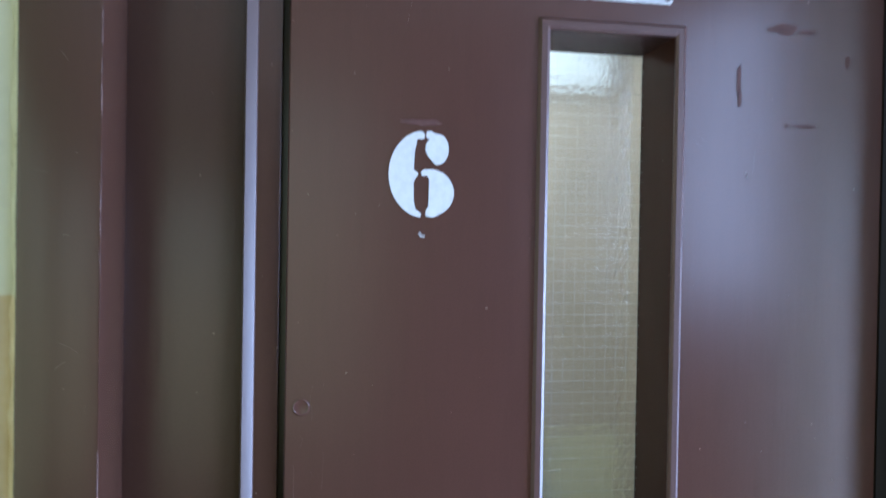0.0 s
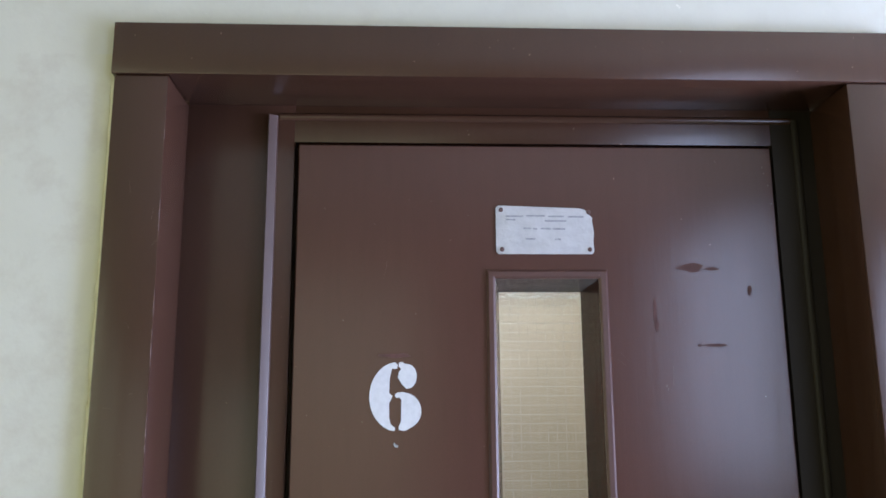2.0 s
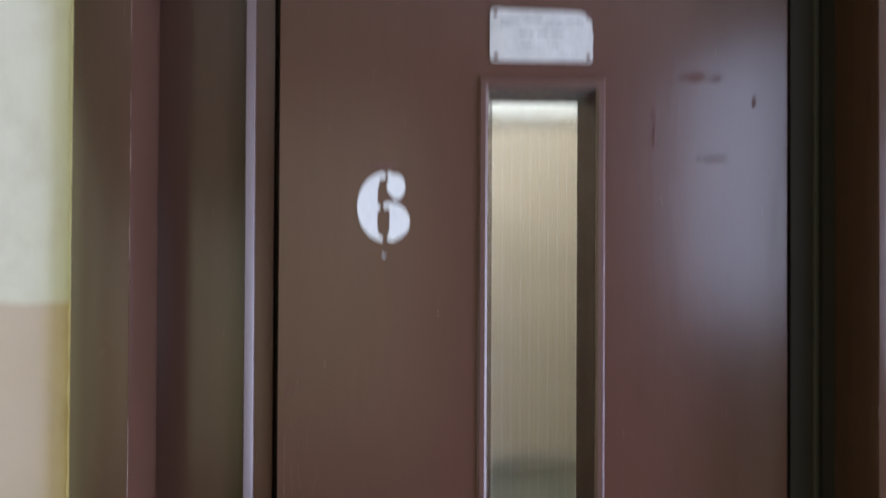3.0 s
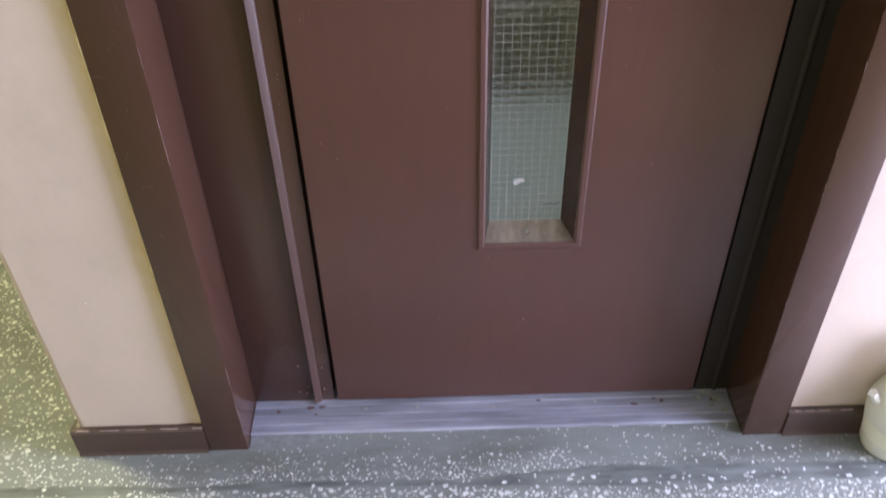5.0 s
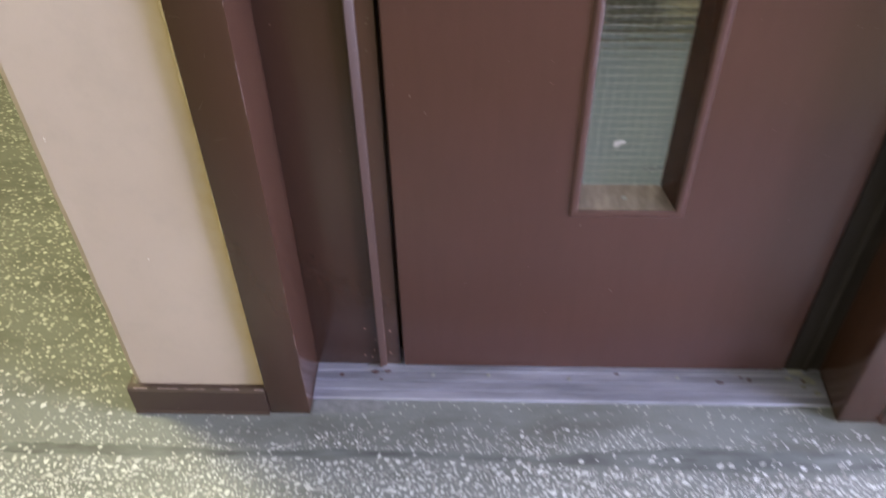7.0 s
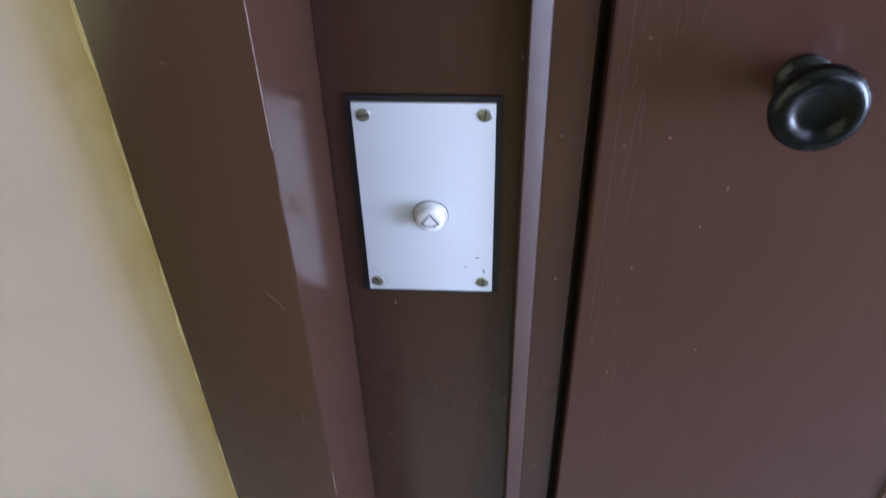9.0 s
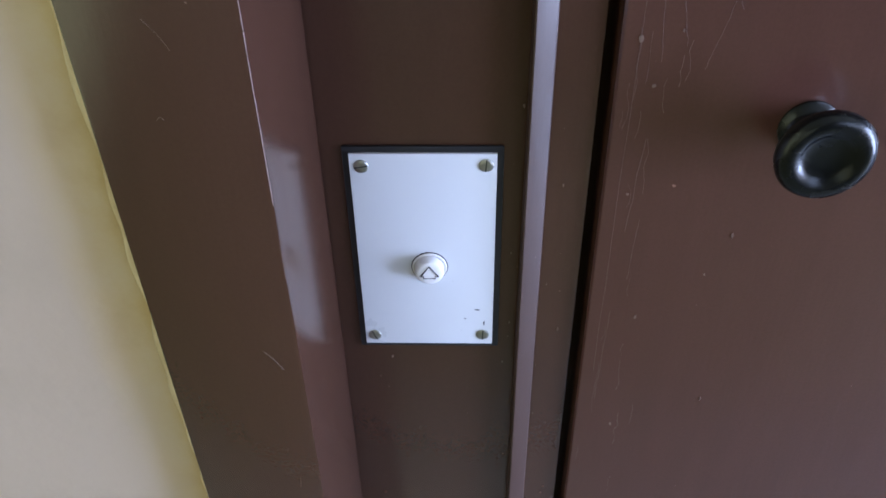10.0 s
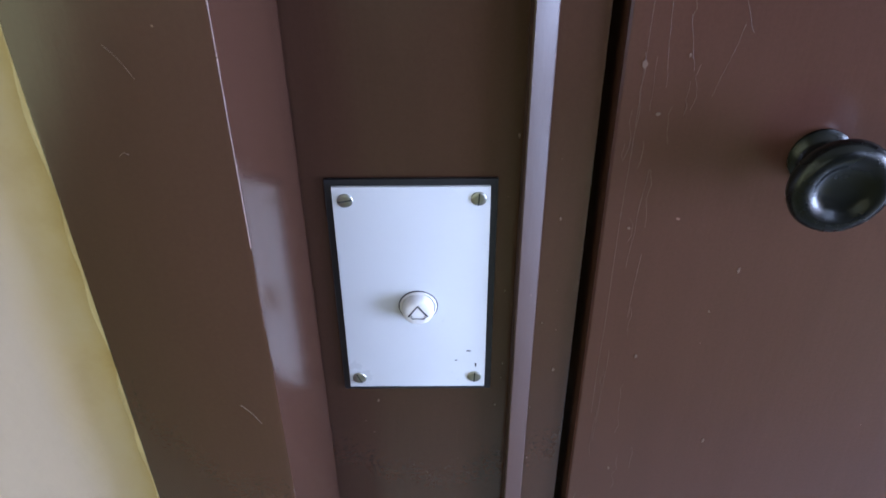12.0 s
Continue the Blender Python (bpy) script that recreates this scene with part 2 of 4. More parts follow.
joint_mat = simple("dark_worn_joint", (0.105, 0.112, 0.104), 0.4, 0, 0.5, 22, 0.3, 0.001, (0.4, 2, 1))


def glass_mat():
    """Rolled wired glass: clear, with shallow horizontal ribs and pits on the face."""
    n = Nodes("wired_glass")
    w = n.node("ShaderNodeTexWave", Scale=22.0, Distortion=1.2, Detail=2.0)
    w.bands_direction = "Z"
    n.link(n.coord, w.inputs["Vector"])
    b = n.bump(w.outputs["Fac"], 0.07, 0.004)
    b = n.bump(n.noise(130, 3), 0.22, 0.0016, b)
    n.bsdf.inputs["Transmission Weight"].default_value = 1.0
    n.bsdf.inputs["IOR"].default_value = 1.45
    return n.done((0.92, 0.95, 0.94), 0.13, b)


pane_mat = glass_mat()


# ---- mesh helpers
def box(bm, x0, x1, y0, y1, z0, z1):
    vs = [bm.verts.new((x, y, z)) for x in (x0, x1) for y in (y0, y1) for z in (z0, z1)]
    for f in ((0, 1, 3, 2), (4, 6, 7, 5), (0, 4, 5, 1), (2, 3, 7, 6), (0, 2, 6, 4), (1, 5, 7, 3)):
        bm.faces.new([vs[i] for i in f])
    return vs


def soften(bm, width, segments=2):
    """Round all edges that meet at an angle."""
    bm.normal_update()
    es = [e for e in bm.edges if len(e.link_faces) == 2 and e.calc_face_angle(0) > 0.5]
    bmesh.ops.bevel(bm, geom=es, offset=width, segments=segments, profile=0.6, affect="EDGES", clamp_overlap=True)


def part(name, bm, material, parent=None, label="", smooth=0.3):
    """Links a bmesh as one mesh object under a thing or a part."""
    bmesh.ops.recalc_face_normals(bm, faces=bm.faces)
    me = bpy.data.meshes.new(name)
    bm.to_mesh(me)
    bm.free()
    for p in me.polygons:
        p.use_smooth = True
    me.set_sharp_from_angle(angle=smooth)
    me.materials.append(material)
    ob = new(name, me)
    if parent is not None:
        ob.parent = parent
        ob.matrix_parent_inverse = parent.matrix_world.inverted()
    if label:
        tagged(ob, label)
    return ob


def block(name, dims, material, parent=None, bevel=0.0, label=""):
    bm = bmesh.new()
    box(bm, *dims)
    if bevel:
        soften(bm, bevel)
    return part(name, bm, material, parent, label)


def thing(name, at, label, category, group=""):
    ob = new(name)
    ob.location = at
    ob.empty_display_size = 0.05
    bpy.context.view_layer.update()
    return tagged(ob, label, category, group)


def lathe(bm, profile, centre, axis="y", steps=40):
    """Turns (radius, height) pairs round an axis; for y the height runs towards the viewer (-y)."""
    rings = []
    for r, h in profile:
        ring = []
        for i in range(steps):
            a = 2 * math.pi * i / steps
            c, s = r * math.cos(a), r * math.sin(a)
            p = (centre[0] + c, centre[1] - h, centre[2] + s) if axis == "y" else (centre[0] + c, centre[1] + s, centre[2] + h)
            ring.append(bm.verts.new(p))
        rings.append(ring)
    for a, b in zip(rings, rings[1:]):
        for i in range(steps):
            bm.faces.new((a[i], a[(i + 1) % steps], b[(i + 1) % steps], b[i]))
    bm.faces.new(rings[0])
    bm.faces.new(list(reversed(rings[-1])))


def sheet(bm, outline, y, thick):
    """A flat plate of the outline (x, z), its face towards the viewer at y."""
    front = [bm.verts.new((x, y, z)) for x, z in outline]
    back = [bm.verts.new((x, y + thick, z)) for x, z in outline]
    bm.faces.new(front)
    bm.faces.new(list(reversed(back)))
    for i in range(len(front)):
        j = (i + 1) % len(front)
        bm.faces.new((front[i], front[j], back[j], back[i]))


def tube(bm, pts, r, steps=6):
    """A thin round rod along points."""
    rings = []
    for k, p in enumerate(pts):
        p = Vector(p)
        d = (Vector(pts[min(k + 1, len(pts) - 1)]) - Vector(pts[max(k - 1, 0)])).normalized()
        u = d.orthogonal().normalized()
        v = d.cross(u)
        rings.append([bm.verts.new(p + r * (math.cos(a) * u + math.sin(a) * v)) for a in [2 * math.pi * i / steps for i in range(steps)]])
    for a, b in zip(rings, rings[1:]):
        n = len(a)
        best = min(range(n), key=lambda s: (a[0].co - b[s].co).length)
        for i in range(n):
            bm.faces.new((a[i], a[(i + 1) % n], b[(i + 1 + best) % n], b[(i + best) % n]))
    bm.faces.new(rings[0])
    bm.faces.new(list(reversed(rings[-1])))


def half_round(bm, a, b, r, axis):
    """A half-round bead on a face towards -y, from a to b along axis 'x' or 'z'."""
    steps, rings = 8, []
    for p in (a, b):
        ring = []
        for i in range(steps + 1):
            t = math.pi * i / steps
            o, h = r * math.cos(t), r * 0.8 * math.sin(t)
            ring.append(bm.verts.new((p[0] + o, p[1] - h, p[2]) if axis == "z" else (p[0], p[1] - h, p[2] + o)))
        rings.append(ring)
    for i in range(steps):
        bm.faces.new((rings[0][i], rings[0][i + 1], rings[1][i + 1], rings[1][i]))
    bm.faces.new((rings[0][0], rings[1][0], rings[1][-1], rings[0][-1]))
    bm.faces.new(rings[0])
    bm.faces.new(list(reversed(rings[1])))


# ---- setting
C0, C1, C2, C3 = -0.077, 0.0, 1.005, 1.084          # casing edges
ZT, ZTT = 2.0645, 2.144                             # head casing
YP, YL, YW = 0.118, 0.112, 0.012                    # jamb panel, door leaf, wall face
PIER = -0.327
L0, L1, LZ0, LZ1 = 0.176, 0.931, 0.012, 1.998       # door leaf
SHAFT_B = 1.75


def wall(name, dims, material=wall_mat):
    return tagged(block(name, dims, material), kind="structure")


def pierced(name, x0, x1, y0, y1, z0, z1, oy0, oy1, oz0, oz1, turned=False):
    """A wall along y (or, turned, along x) with one opening."""
    bm = bmesh.new()
    ys, zs = (y0, oy0, oy1, y1), (z0, oz0, oz1, z1)
    g = {(k, i, j): bm.verts.new((x, ys[i], zs[j])) for k, x in enumerate((x0, x1)) for i in range(4) for j in range(4)}
    for i in range(3):
        for j in range(3):
            if (i, j) != (1, 1):
                for k in (0, 1):
                    bm.faces.new((g[k, i, j], g[k, i + 1, j], g[k, i + 1, j + 1], g[k, i, j + 1]))
    for loop in (((0, 0), (3, 0), (3, 3), (0, 3)), ((1, 1), (2, 1), (2, 2), (1, 2))):
        for a, b in zip(loop, loop[1:] + loop[:1]):
            bm.faces.new((g[0, *a], g[0, *b], g[1, *b], g[1, *a]))
    if turned:
        for v in bm.verts:
            v.co.x, v.co.y = v.co.y, v.co.x
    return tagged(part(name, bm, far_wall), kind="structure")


def edge_wall():
    """The narrow piece of wall beside the frame, its free corner rubbed and uneven."""
    bm = bmesh.new()
    rows = 60
    strips = []
    for k in range(rows + 1):
        z = 2.10 * k / rows
        w = 0.0025 * noise.noise((z * 9, 1.3, 0)) + 0.0015 * noise.noise((z * 31, 4.0, 0))
        prof = [(C0 + 0.02, YW), (-0.2, YW), (PIER + 0.012 + w, YW), (PIER + 0.003 + w, YW + 0.003), (PIER + w * 0.5, YW + 0.012), (PIER, 0.2), (PIER, SHAFT_B), (-0.19, SHAFT_B), (-0.19, 0.30), (C0 + 0.02, 0.30)]
        strips.append([bm.verts.new((x, y, z)) for x, y in prof])
    for a, b in zip(strips, strips[1:]):
        n = len(a)
        for i in range(n):
            bm.faces.new((a[i], a[(i + 1) % n], b[(i + 1) % n], b[i]))
    bm.faces.new(strips[0])
    bm.faces.new(list(reversed(strips[-1])))
    return tagged(part("wall_pier", bm, wall_l_mat), kind="structure")


edge_wall()
wall("wall_over_door", (PIER, BAY_R, YW, 0.30, 2.10, CEIL))
wall("wall_beside_door", (C3 - 0.02, BAY_R, YW, 0.30, 0, 2.10))
pierced("wall_east_near", BAY_R, BAY_R + 0.25, BAY_Y, YW, 0, CEIL, *NEAR_WINDOW)
wall("wall_bay_return", (ROOM_R + 0.251, BAY_R + 0.25, BAY_Y - 0.25, BAY_Y - 0.001, 0, CEIL))
pierced("wall_east_far", ROOM_R, ROOM_R + 0.25, ROOM_B, BAY_Y - 0.001, 0, CEIL, *FAR_WINDOW)
pierced("wall_south", ROOM_B - 0.2, ROOM_B, ROOM_L, ROOM_R + 0.25, 0, CEIL, *SOUTH_FILL, True)
pierced("wall_west_near", ROOM_L - 0.2, ROOM_L, -2.7, 2.6, 0, CEIL, *WEST_FILL)
pierced("wall_west_far", ROOM_L - 0.2, ROOM_L, ROOM_B - 0.2, -2.701, 0, CEIL, *REAR_FILL)
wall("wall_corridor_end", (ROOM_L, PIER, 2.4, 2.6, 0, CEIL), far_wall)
wall("wall_shaft_side", (PIER + 0.002, PIER + 0.137, SHAFT_B + 0.002, 2.4, 0, 2.10))
wall("wall_shaft_rear", (-0.19, ROOM_R, SHAFT_B, SHAFT_B + 0.2, 0, CEIL), shaft_mat)
wall("wall_shaft_flank", (1.28, 1.45, 0.302, SHAFT_B, 0, CEIL), shaft_mat)
tagged(block("ceiling", (ROOM_L - 0.2, BAY_R + 0.25, ROOM_B - 0.2, 2.6, CEIL, CEIL + 0.2), ceiling_mat), kind="structure")
tagged(block("floor", (ROOM_L - 0.2, BAY_R + 0.25, ROOM_B - 0.2, 2.6, -0.2, 0.0), floor_mat), kind="structure")


# unseen slab added behind the view, olive to tint the frame's reflections
tagged(block("floor_tint_slab", (ROOM_L, ROOM_R, ROOM_B, -0.72, 0.0, 0.004), landing_mat, None, 0.002), kind="structure")


def baseboard(name, pts, height):
    """A painted skirting along the floor, its top edge rounded and chipped."""
    bm = bmesh.new()
    (x0, x1, y0, y1) = pts
    n = max(2, int((x1 - x0) / 0.02))
    rows = []
    for k in range(n + 1):
        x = x0 + (x1 - x0) * k / n
        w = 0.0016 * noise.noise((x * 30, 2.2, 0.5)) + 0.0009 * noise.noise((x * 90, 0.2, 0.5))
        prof = [(y1, 0.0005), (y0 - 0.003, 0.0005), (y0, 0.008), (y0, height - 0.008), (y0 + 0.003, height - 0.002 + w), (y0 + 0.007, height + w), (y1, height + w)]
        rows.append([bm.verts.new((x, y, z)) for y, z in prof])
    for a, b in zip(rows, rows[1:]):
        m = len(a)
        for i in range(m):
            bm.faces.new((a[i], a[(i + 1) % m], b[(i + 1) % m], b[i]))
    bm.faces.new(rows[0])
    bm.faces.new(list(reversed(rows[-1])))
    return tagged(part(name, bm, paint_worn), kind="structure")


for name, x0, x1, height in (("baseboard_pier", PIER - 0.012, C0 - 0.001, 0.0746), ("baseboard_wall", C3 + 0.001, BAY_R, 0.0725)):
    board = baseboard(name, (x0, x1, -0.002, YW), height)
    rng = random.Random(int(height * 1e4))
    x = x0 + 0.012
    while x < min(x1, 1.5) - 0.01:
        ln = min(rng.uniform(0.008, 0.05), x1 - x - 0.002)
        bm = bmesh.new()
        tube(bm, [(x + ln * k / 3, 0.0005 + 0.0006 * rng.random(), height - 0.0012 + 0.0012 * noise.noise((x * 60 + k, 3.0, 0))) for k in range(4)], rng.uniform(0.0006, 0.0014), 5)
        part("worn_edge", bm, worn_mat, board)
        x += ln + rng.uniform(0.002, 0.03)
tagged(block("baseboard_return", (PIER - 0.0115, PIER + 0.006, YW + 0.0005, 1.7, 0.0005, 0.0735), paint_worn, None, 0.003), kind="structure")


# ---- terrazzo: cement sheet above, stone chips cast in its face
def chip_outline(rng, cx, cy, size):
    n = rng.choice((3, 4, 4, 5, 5, 6))
    a0, sq, tilt = rng.uniform(0, 6.28), rng.uniform(0.42, 1.0), rng.uniform(0, 3.14)
    pts = []
    for i in range(n):
        a = a0 + 2 * math.pi * (i + rng.uniform(-0.28, 0.28)) / n
        r = size * rng.uniform(0.55, 1.25)
        u, v = r * math.cos(a), r * sq * math.sin(a)
        pts.append((cx + u * math.cos(tilt) - v * math.sin(tilt), cy + u * math.sin(tilt) + v * math.cos(tilt)))
    return pts


def stone_chips(name, x0, x1, y0, y1, tries, sizes, keep, label, seed):
    rng = random.Random(seed)
    cell, grid = 0.016, {}
    verts, faces = [], []
    for _ in range(tries):
        x, y = rng.uniform(x0, x1), rng.uniform(y0, y1)
        if rng.random() > keep(x, y):
            continue
        s = sizes[0] + (sizes[1] - sizes[0]) * rng.random() ** 1.5
        key = (int(x / cell // 1), int(y / cell // 1))
        near = [q for i in (-1, 0, 1) for j in (-1, 0, 1) for q in grid.get((key[0] + i, key[1] + j), ())]
        if any((x - q[0]) ** 2 + (y - q[1]) ** 2 < ((s + q[2]) * 0.80) ** 2 for q in near):
            continue
        grid.setdefault(key, []).append((x, y, s))
        base = len(verts)
        o = chip_outline(rng, x, y, s)
        h = 0.0004
        verts += [(px, py, h) for px, py in o] + [(px + (px - x) * 0.12, py + (py - y) * 0.12, -0.0005) for px, py in o]
        n = len(o)
        faces.append(tuple(range(base, base + n)))
        faces += [(base + i, base + n + i, base + n + (i + 1) % n, base + (i + 1) % n) for i in range(n)]
    me = bpy.data.meshes.new(name)
    me.from_pydata(verts, [], faces)
    me.materials.append(chip_stone)
    return tagged(new(name, me), label, "terrazzo", "", "stuff")


def joint_y(x):
    """The worn joint that runs along the front of the lift, a little wavy."""
    return -0.088 + 0.006 * noise.noise((x * 3.1, 0.4, 0)) + 0.003 * noise.noise((x * 11, 0.9, 0))


def joint_half(x):
    """Half its width: a thin line, spreading to a broad worn patch."""
    return 0.008 + 0.016 * min(1.0, max(0.0, (x - 0.42) / 0.25)) + 0.004 * noise.noise((x * 6, 5.0, 0)) - 0.004 * min(1.0, max(0.0, (x - 1.05) / 0.2)) + 0.006 * min(1, max(0, (-0.22 - x) / 0.1))


def keep_near(x, y):
    d = (joint_y(x) - joint_half(x)) - y
    if d < 0.004:
        return 0.11 * max(0.0, 0.4 + noise.noise((x * 9, y * 30, 6.0)))
    return 0.9 if d > 0.02 else 0.5


def keep_strip(x, y):
    d = y - (joint_y(x) + joint_half(x) * 0.8)
    if d < 0.002 or (y > -0.006 and not C1 < x < C2):
        return 0.0
    patchy = 0.5 + 0.9 * noise.noise((x * 6.0, y * 14, 3.0))
    bare = 1.0 - 0.75 * min(1.0, max(0.0, (x - 0.62) / 0.2))
    return 0.6 * bare * max(0.0, patchy) * max(0.02, 1.0 - d / 0.06)


def keep_side(x, y):
    return 0.0 if x > PIER - 0.014 else 0.30 + 0.5 * max(0.0, 0.5 + noise.noise((x * 5, y * 5, 8.0)))


stone_chips("terrazzo_chips", -1.2, 1.6, -0.42, -0.08, 70000, (0.0028, 0.0078), keep_near, "dense white and grey marble chips in terrazzo", 3)
stone_chips("terrazzo_chips", PIER - 0.1, 1.5, -0.10, 0.034, 26000, (0.0014, 0.0048), keep_strip, "sparse small marble chips in worn terrazzo", 4)
stone_chips("terrazzo_chips", -1.7, PIER, -0.062, 1.5, 26000, (0.0022, 0.0078), keep_side, "marble chips in corridor terrazzo floor", 5)

bm = bmesh.new()
top, bot = [], []
for k in range(901):
    x = -1.4 + 3.2 * k / 900
    c, h = joint_y(x), max(0.0008, joint_half(x) - 0.002)
    rag = 0.25 + 0.75 * min(1.0, h / 0.015)
    up = rag * (0.006 * noise.noise((x * 40, 1.1, 0)) + 0.004 * noise.noise((x * 130, 2.1, 0)))
    dn = rag * (0.004 * noise.noise((x * 37, 3.1, 0)) + 0.003 * noise.noise((x * 120, 4.1, 0)))
    top.append(bm.verts.new((x, c + max(0.0004, h + up), 0.0002)))
    bot.append(bm.verts.new((x, c - max(0.0004, h + dn), 0.0002)))
for k in range(900):
    bm.faces.new((bot[k], bot[k + 1], top[k + 1], top[k]))
tagged(part("floor_joint", bm, joint_mat), kind="structure")

# mortar smear between frame foot and sill
bm = bmesh.new()
sheet_pts = [(0.003, 0.001), (0.10, 0.004), (0.16, 0.014), (0.12, 0.033), (0.003, 0.033)]
vs = [bm.verts.new((x, y, 0.0022)) for x, y in sheet_pts]
bm.faces.new(vs)
tagged(part("floor_patch", bm, mortar), kind="structure")

# ---- steel door frame
frame_thing = thing("lift_door_frame", (0.5, 0.06, 0), "dark brown oil-painted steel lift door frame", "door frame")
block("casing", (C0, C1, 0, YP + 0.03, 0.0005, ZT - 0.0015), paint_frame, frame_thing, 0.0022)
block("casing", (C2, C3, 0, YP + 0.03, 0.0005, ZT - 0.0015), paint_frame, frame_thing, 0.0022)
block("head_casing", (C0 - 0.004, C3 + 0.004, -0.004, YP + 0.03, ZT, ZTT), paint_frame, frame_thing, 0.0022)
block("jamb_panel", (C1 - 0.002, L0 - 0.007, YP, YP + 0.045, 0.007, ZT + 0.002), paint_frame, frame_thing, 0.004)
block("jamb_panel", (L1 + 0.006, C2 + 0.002, YP, YP + 0.045, 0.007, ZT + 0.002), paint_shaded, frame_thing, 0.002, "brown paint darkened with the hinge side's shade")
block("head_panel", (L0 - 0.012, L1 + 0.009, YP + 0.002, YP + 0.045, LZ1 + 0.006, ZT + 0.002), paint_frame, frame_thing, 0.002)
block("door_stop", (L0 - 0.02, L0 + 0.022, YP + 0.047, YP + 0.07, 0.007, ZT), paint_frame, frame_thing)
block("door_stop", (L1 - 0.022, L1 + 0.02, YP + 0.047, YP + 0.07, 0.007, ZT), paint_frame, frame_thing)
block("door_stop", (L0 + 0.024, L1 - 0.024, YP + 0.047, YP + 0.07, LZ1 - 0.02, ZT), paint_frame, frame_thing)
bm = bmesh.new()
prof = [(0.1272, 0.0), (0.1274, 0.0080), (0.1280, 0.0098), (0.1290, 0.0102), (0.1398, 0.0050), (0.1410, 0.0040), (0.1416, 0.0025), (0.1418, 0.0)]
ends = [[bm.verts.new((x, YP - h, z)) for x, h in prof] for z in (0.009, 2.046)]
for i in range(len(prof)):
    j = (i + 1) % len(prof)
    bm.faces.new((ends[0][i], ends[0][j], ends[1][j], ends[1][i]))
bm.faces.new(ends[0])
bm.faces.new(list(reversed(ends[1])))
part("bead", bm, paint_bead, frame_thing, smooth=0.25)
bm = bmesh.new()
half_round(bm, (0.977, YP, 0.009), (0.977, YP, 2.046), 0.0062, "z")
part("bead", bm, paint_shaded, frame_thing, smooth=1.2)
bm = bmesh.new()
half_round(bm, (0.1440, YP + 0.002, 2.046), (0.9707, YP + 0.002, 2.046), 0.0062, "x")
part("bead", bm, paint_frame, frame_thing, smooth=1.2)

# paint worn through along the inner edges of the casing
rng = random.Random(31)
for edge_x, lo, hi, count in ((C1, 0.05, 2.0, 46), (C2, 0.1, 1.5, 10)):
    for _ in range(count):
        z, ln = rng.uniform(lo, hi), rng.uniform(0.006, 0.07)
        sx = -1 if edge_x == C1 else 1
        bm = bmesh.new()
        tube(bm, [(edge_x + sx * (0.0006 + 0.0002 * rng.random()), 0.0006, z + ln * k / 3) for k in range(4)], rng.uniform(0.00015, 0.00032), 5)
        part("worn_edge", bm, worn_mat, frame_thing)
for _ in range(26):
    x, z, a, ln = rng.uniform(C0 + 0.008, C1 - 0.008), rng.uniform(0.3, 1.9), rng.uniform(0, 3.14), rng.uniform(0.002, 0.016)
    bm = bmesh.new()
    tube(bm, [(x + ln * k * math.cos(a) / 3, -0.00005, z + ln * k * math.sin(a) / 3 + 0.0012 * math.sin(k * 0.9)) for k in range(5)], rng.uniform(0.0001, 0.0002), 4)
    part("scratch", bm, scratch_mat, frame_thing)

for x, z in ((0.118, 0.052), (0.112, 0.031), (0.123, 0.083), (0.150, 0.045), (0.098, 0.036), (0.152, 0.110), (0.104, 0.118)):
    bm = bmesh.new()
    r = rng.uniform(0.0009, 0.0022)
    sheet(bm, [(x + r * rng.uniform(0.5, 1.2) * math.cos(k), z + r * rng.uniform(0.6, 1.4) * math.sin(k)) for k in np.linspace(0, 5.5, 7)], YP - 0.0006, 0.0005)
    part("paint_chip", bm, worn_mat, frame_thing)

for _ in range(22):
    x, z = rng.choice((rng.uniform(0.118, 0.127), rng.uniform(0.143, 0.163), rng.uniform(0.008, 0.120))), rng.uniform(0.5, 1.5)
    bm = bmesh.new()
    r = rng.uniform(0.0004, 0.0010)
    sheet(bm, [(x + r * rng.uniform(0.5, 1.2) * math.cos(k), z + 1.5 * r * rng.uniform(0.6, 1.4) * math.sin(k)) for k in np.linspace(0, 5.5, 7)], YP - 0.0005, 0.0004)
    part("paint_chip", bm, scratch_mat, frame_thing)

# thick ridge of old paint along the outer edge of the frame
bm = bmesh.new()
rows = []
for k in range(620):
    z = 0.078 + (2.055 - 0.078) * k / 619
    w = 0.005 + 0.003 * min(1.0, max(0.0, (z - 0.5) / 0.5)) + 0.003 * noise.noise((z * 7, 0, 0)) + 0.004 * noise.noise((z * 30, 2, 0))
    h = 0.0085 + 0.0030 * noise.noise((z * 12, 5, 0)) + 0.0026 * noise.noise((z * 70, 7, 0)) + 0.0016 * noise.noise((z * 190, 9, 0))
    w = max(0.003, w)
    rows.append([bm.verts.new((x, y, z)) for x, y in ((C0 + 0.001, YW + 0.002), (C0 - 0.0004, YW - max(0.001, h)), (C0 - 0.3 * w, YW - max(0.001, h * 0.75)), (C0 - 0.7 * w, YW - max(0.0005, h * 0.25)), (C0 - w, YW + 0.0012))])
for a, b in zip(rows, rows[1:]):
    for i in range(4):
        bm.faces.new((a[i], a[i + 1], b[i + 1], b[i]))
tagged(part("trim_old_paint", bm, old_paint, smooth=1.3), kind="structure")

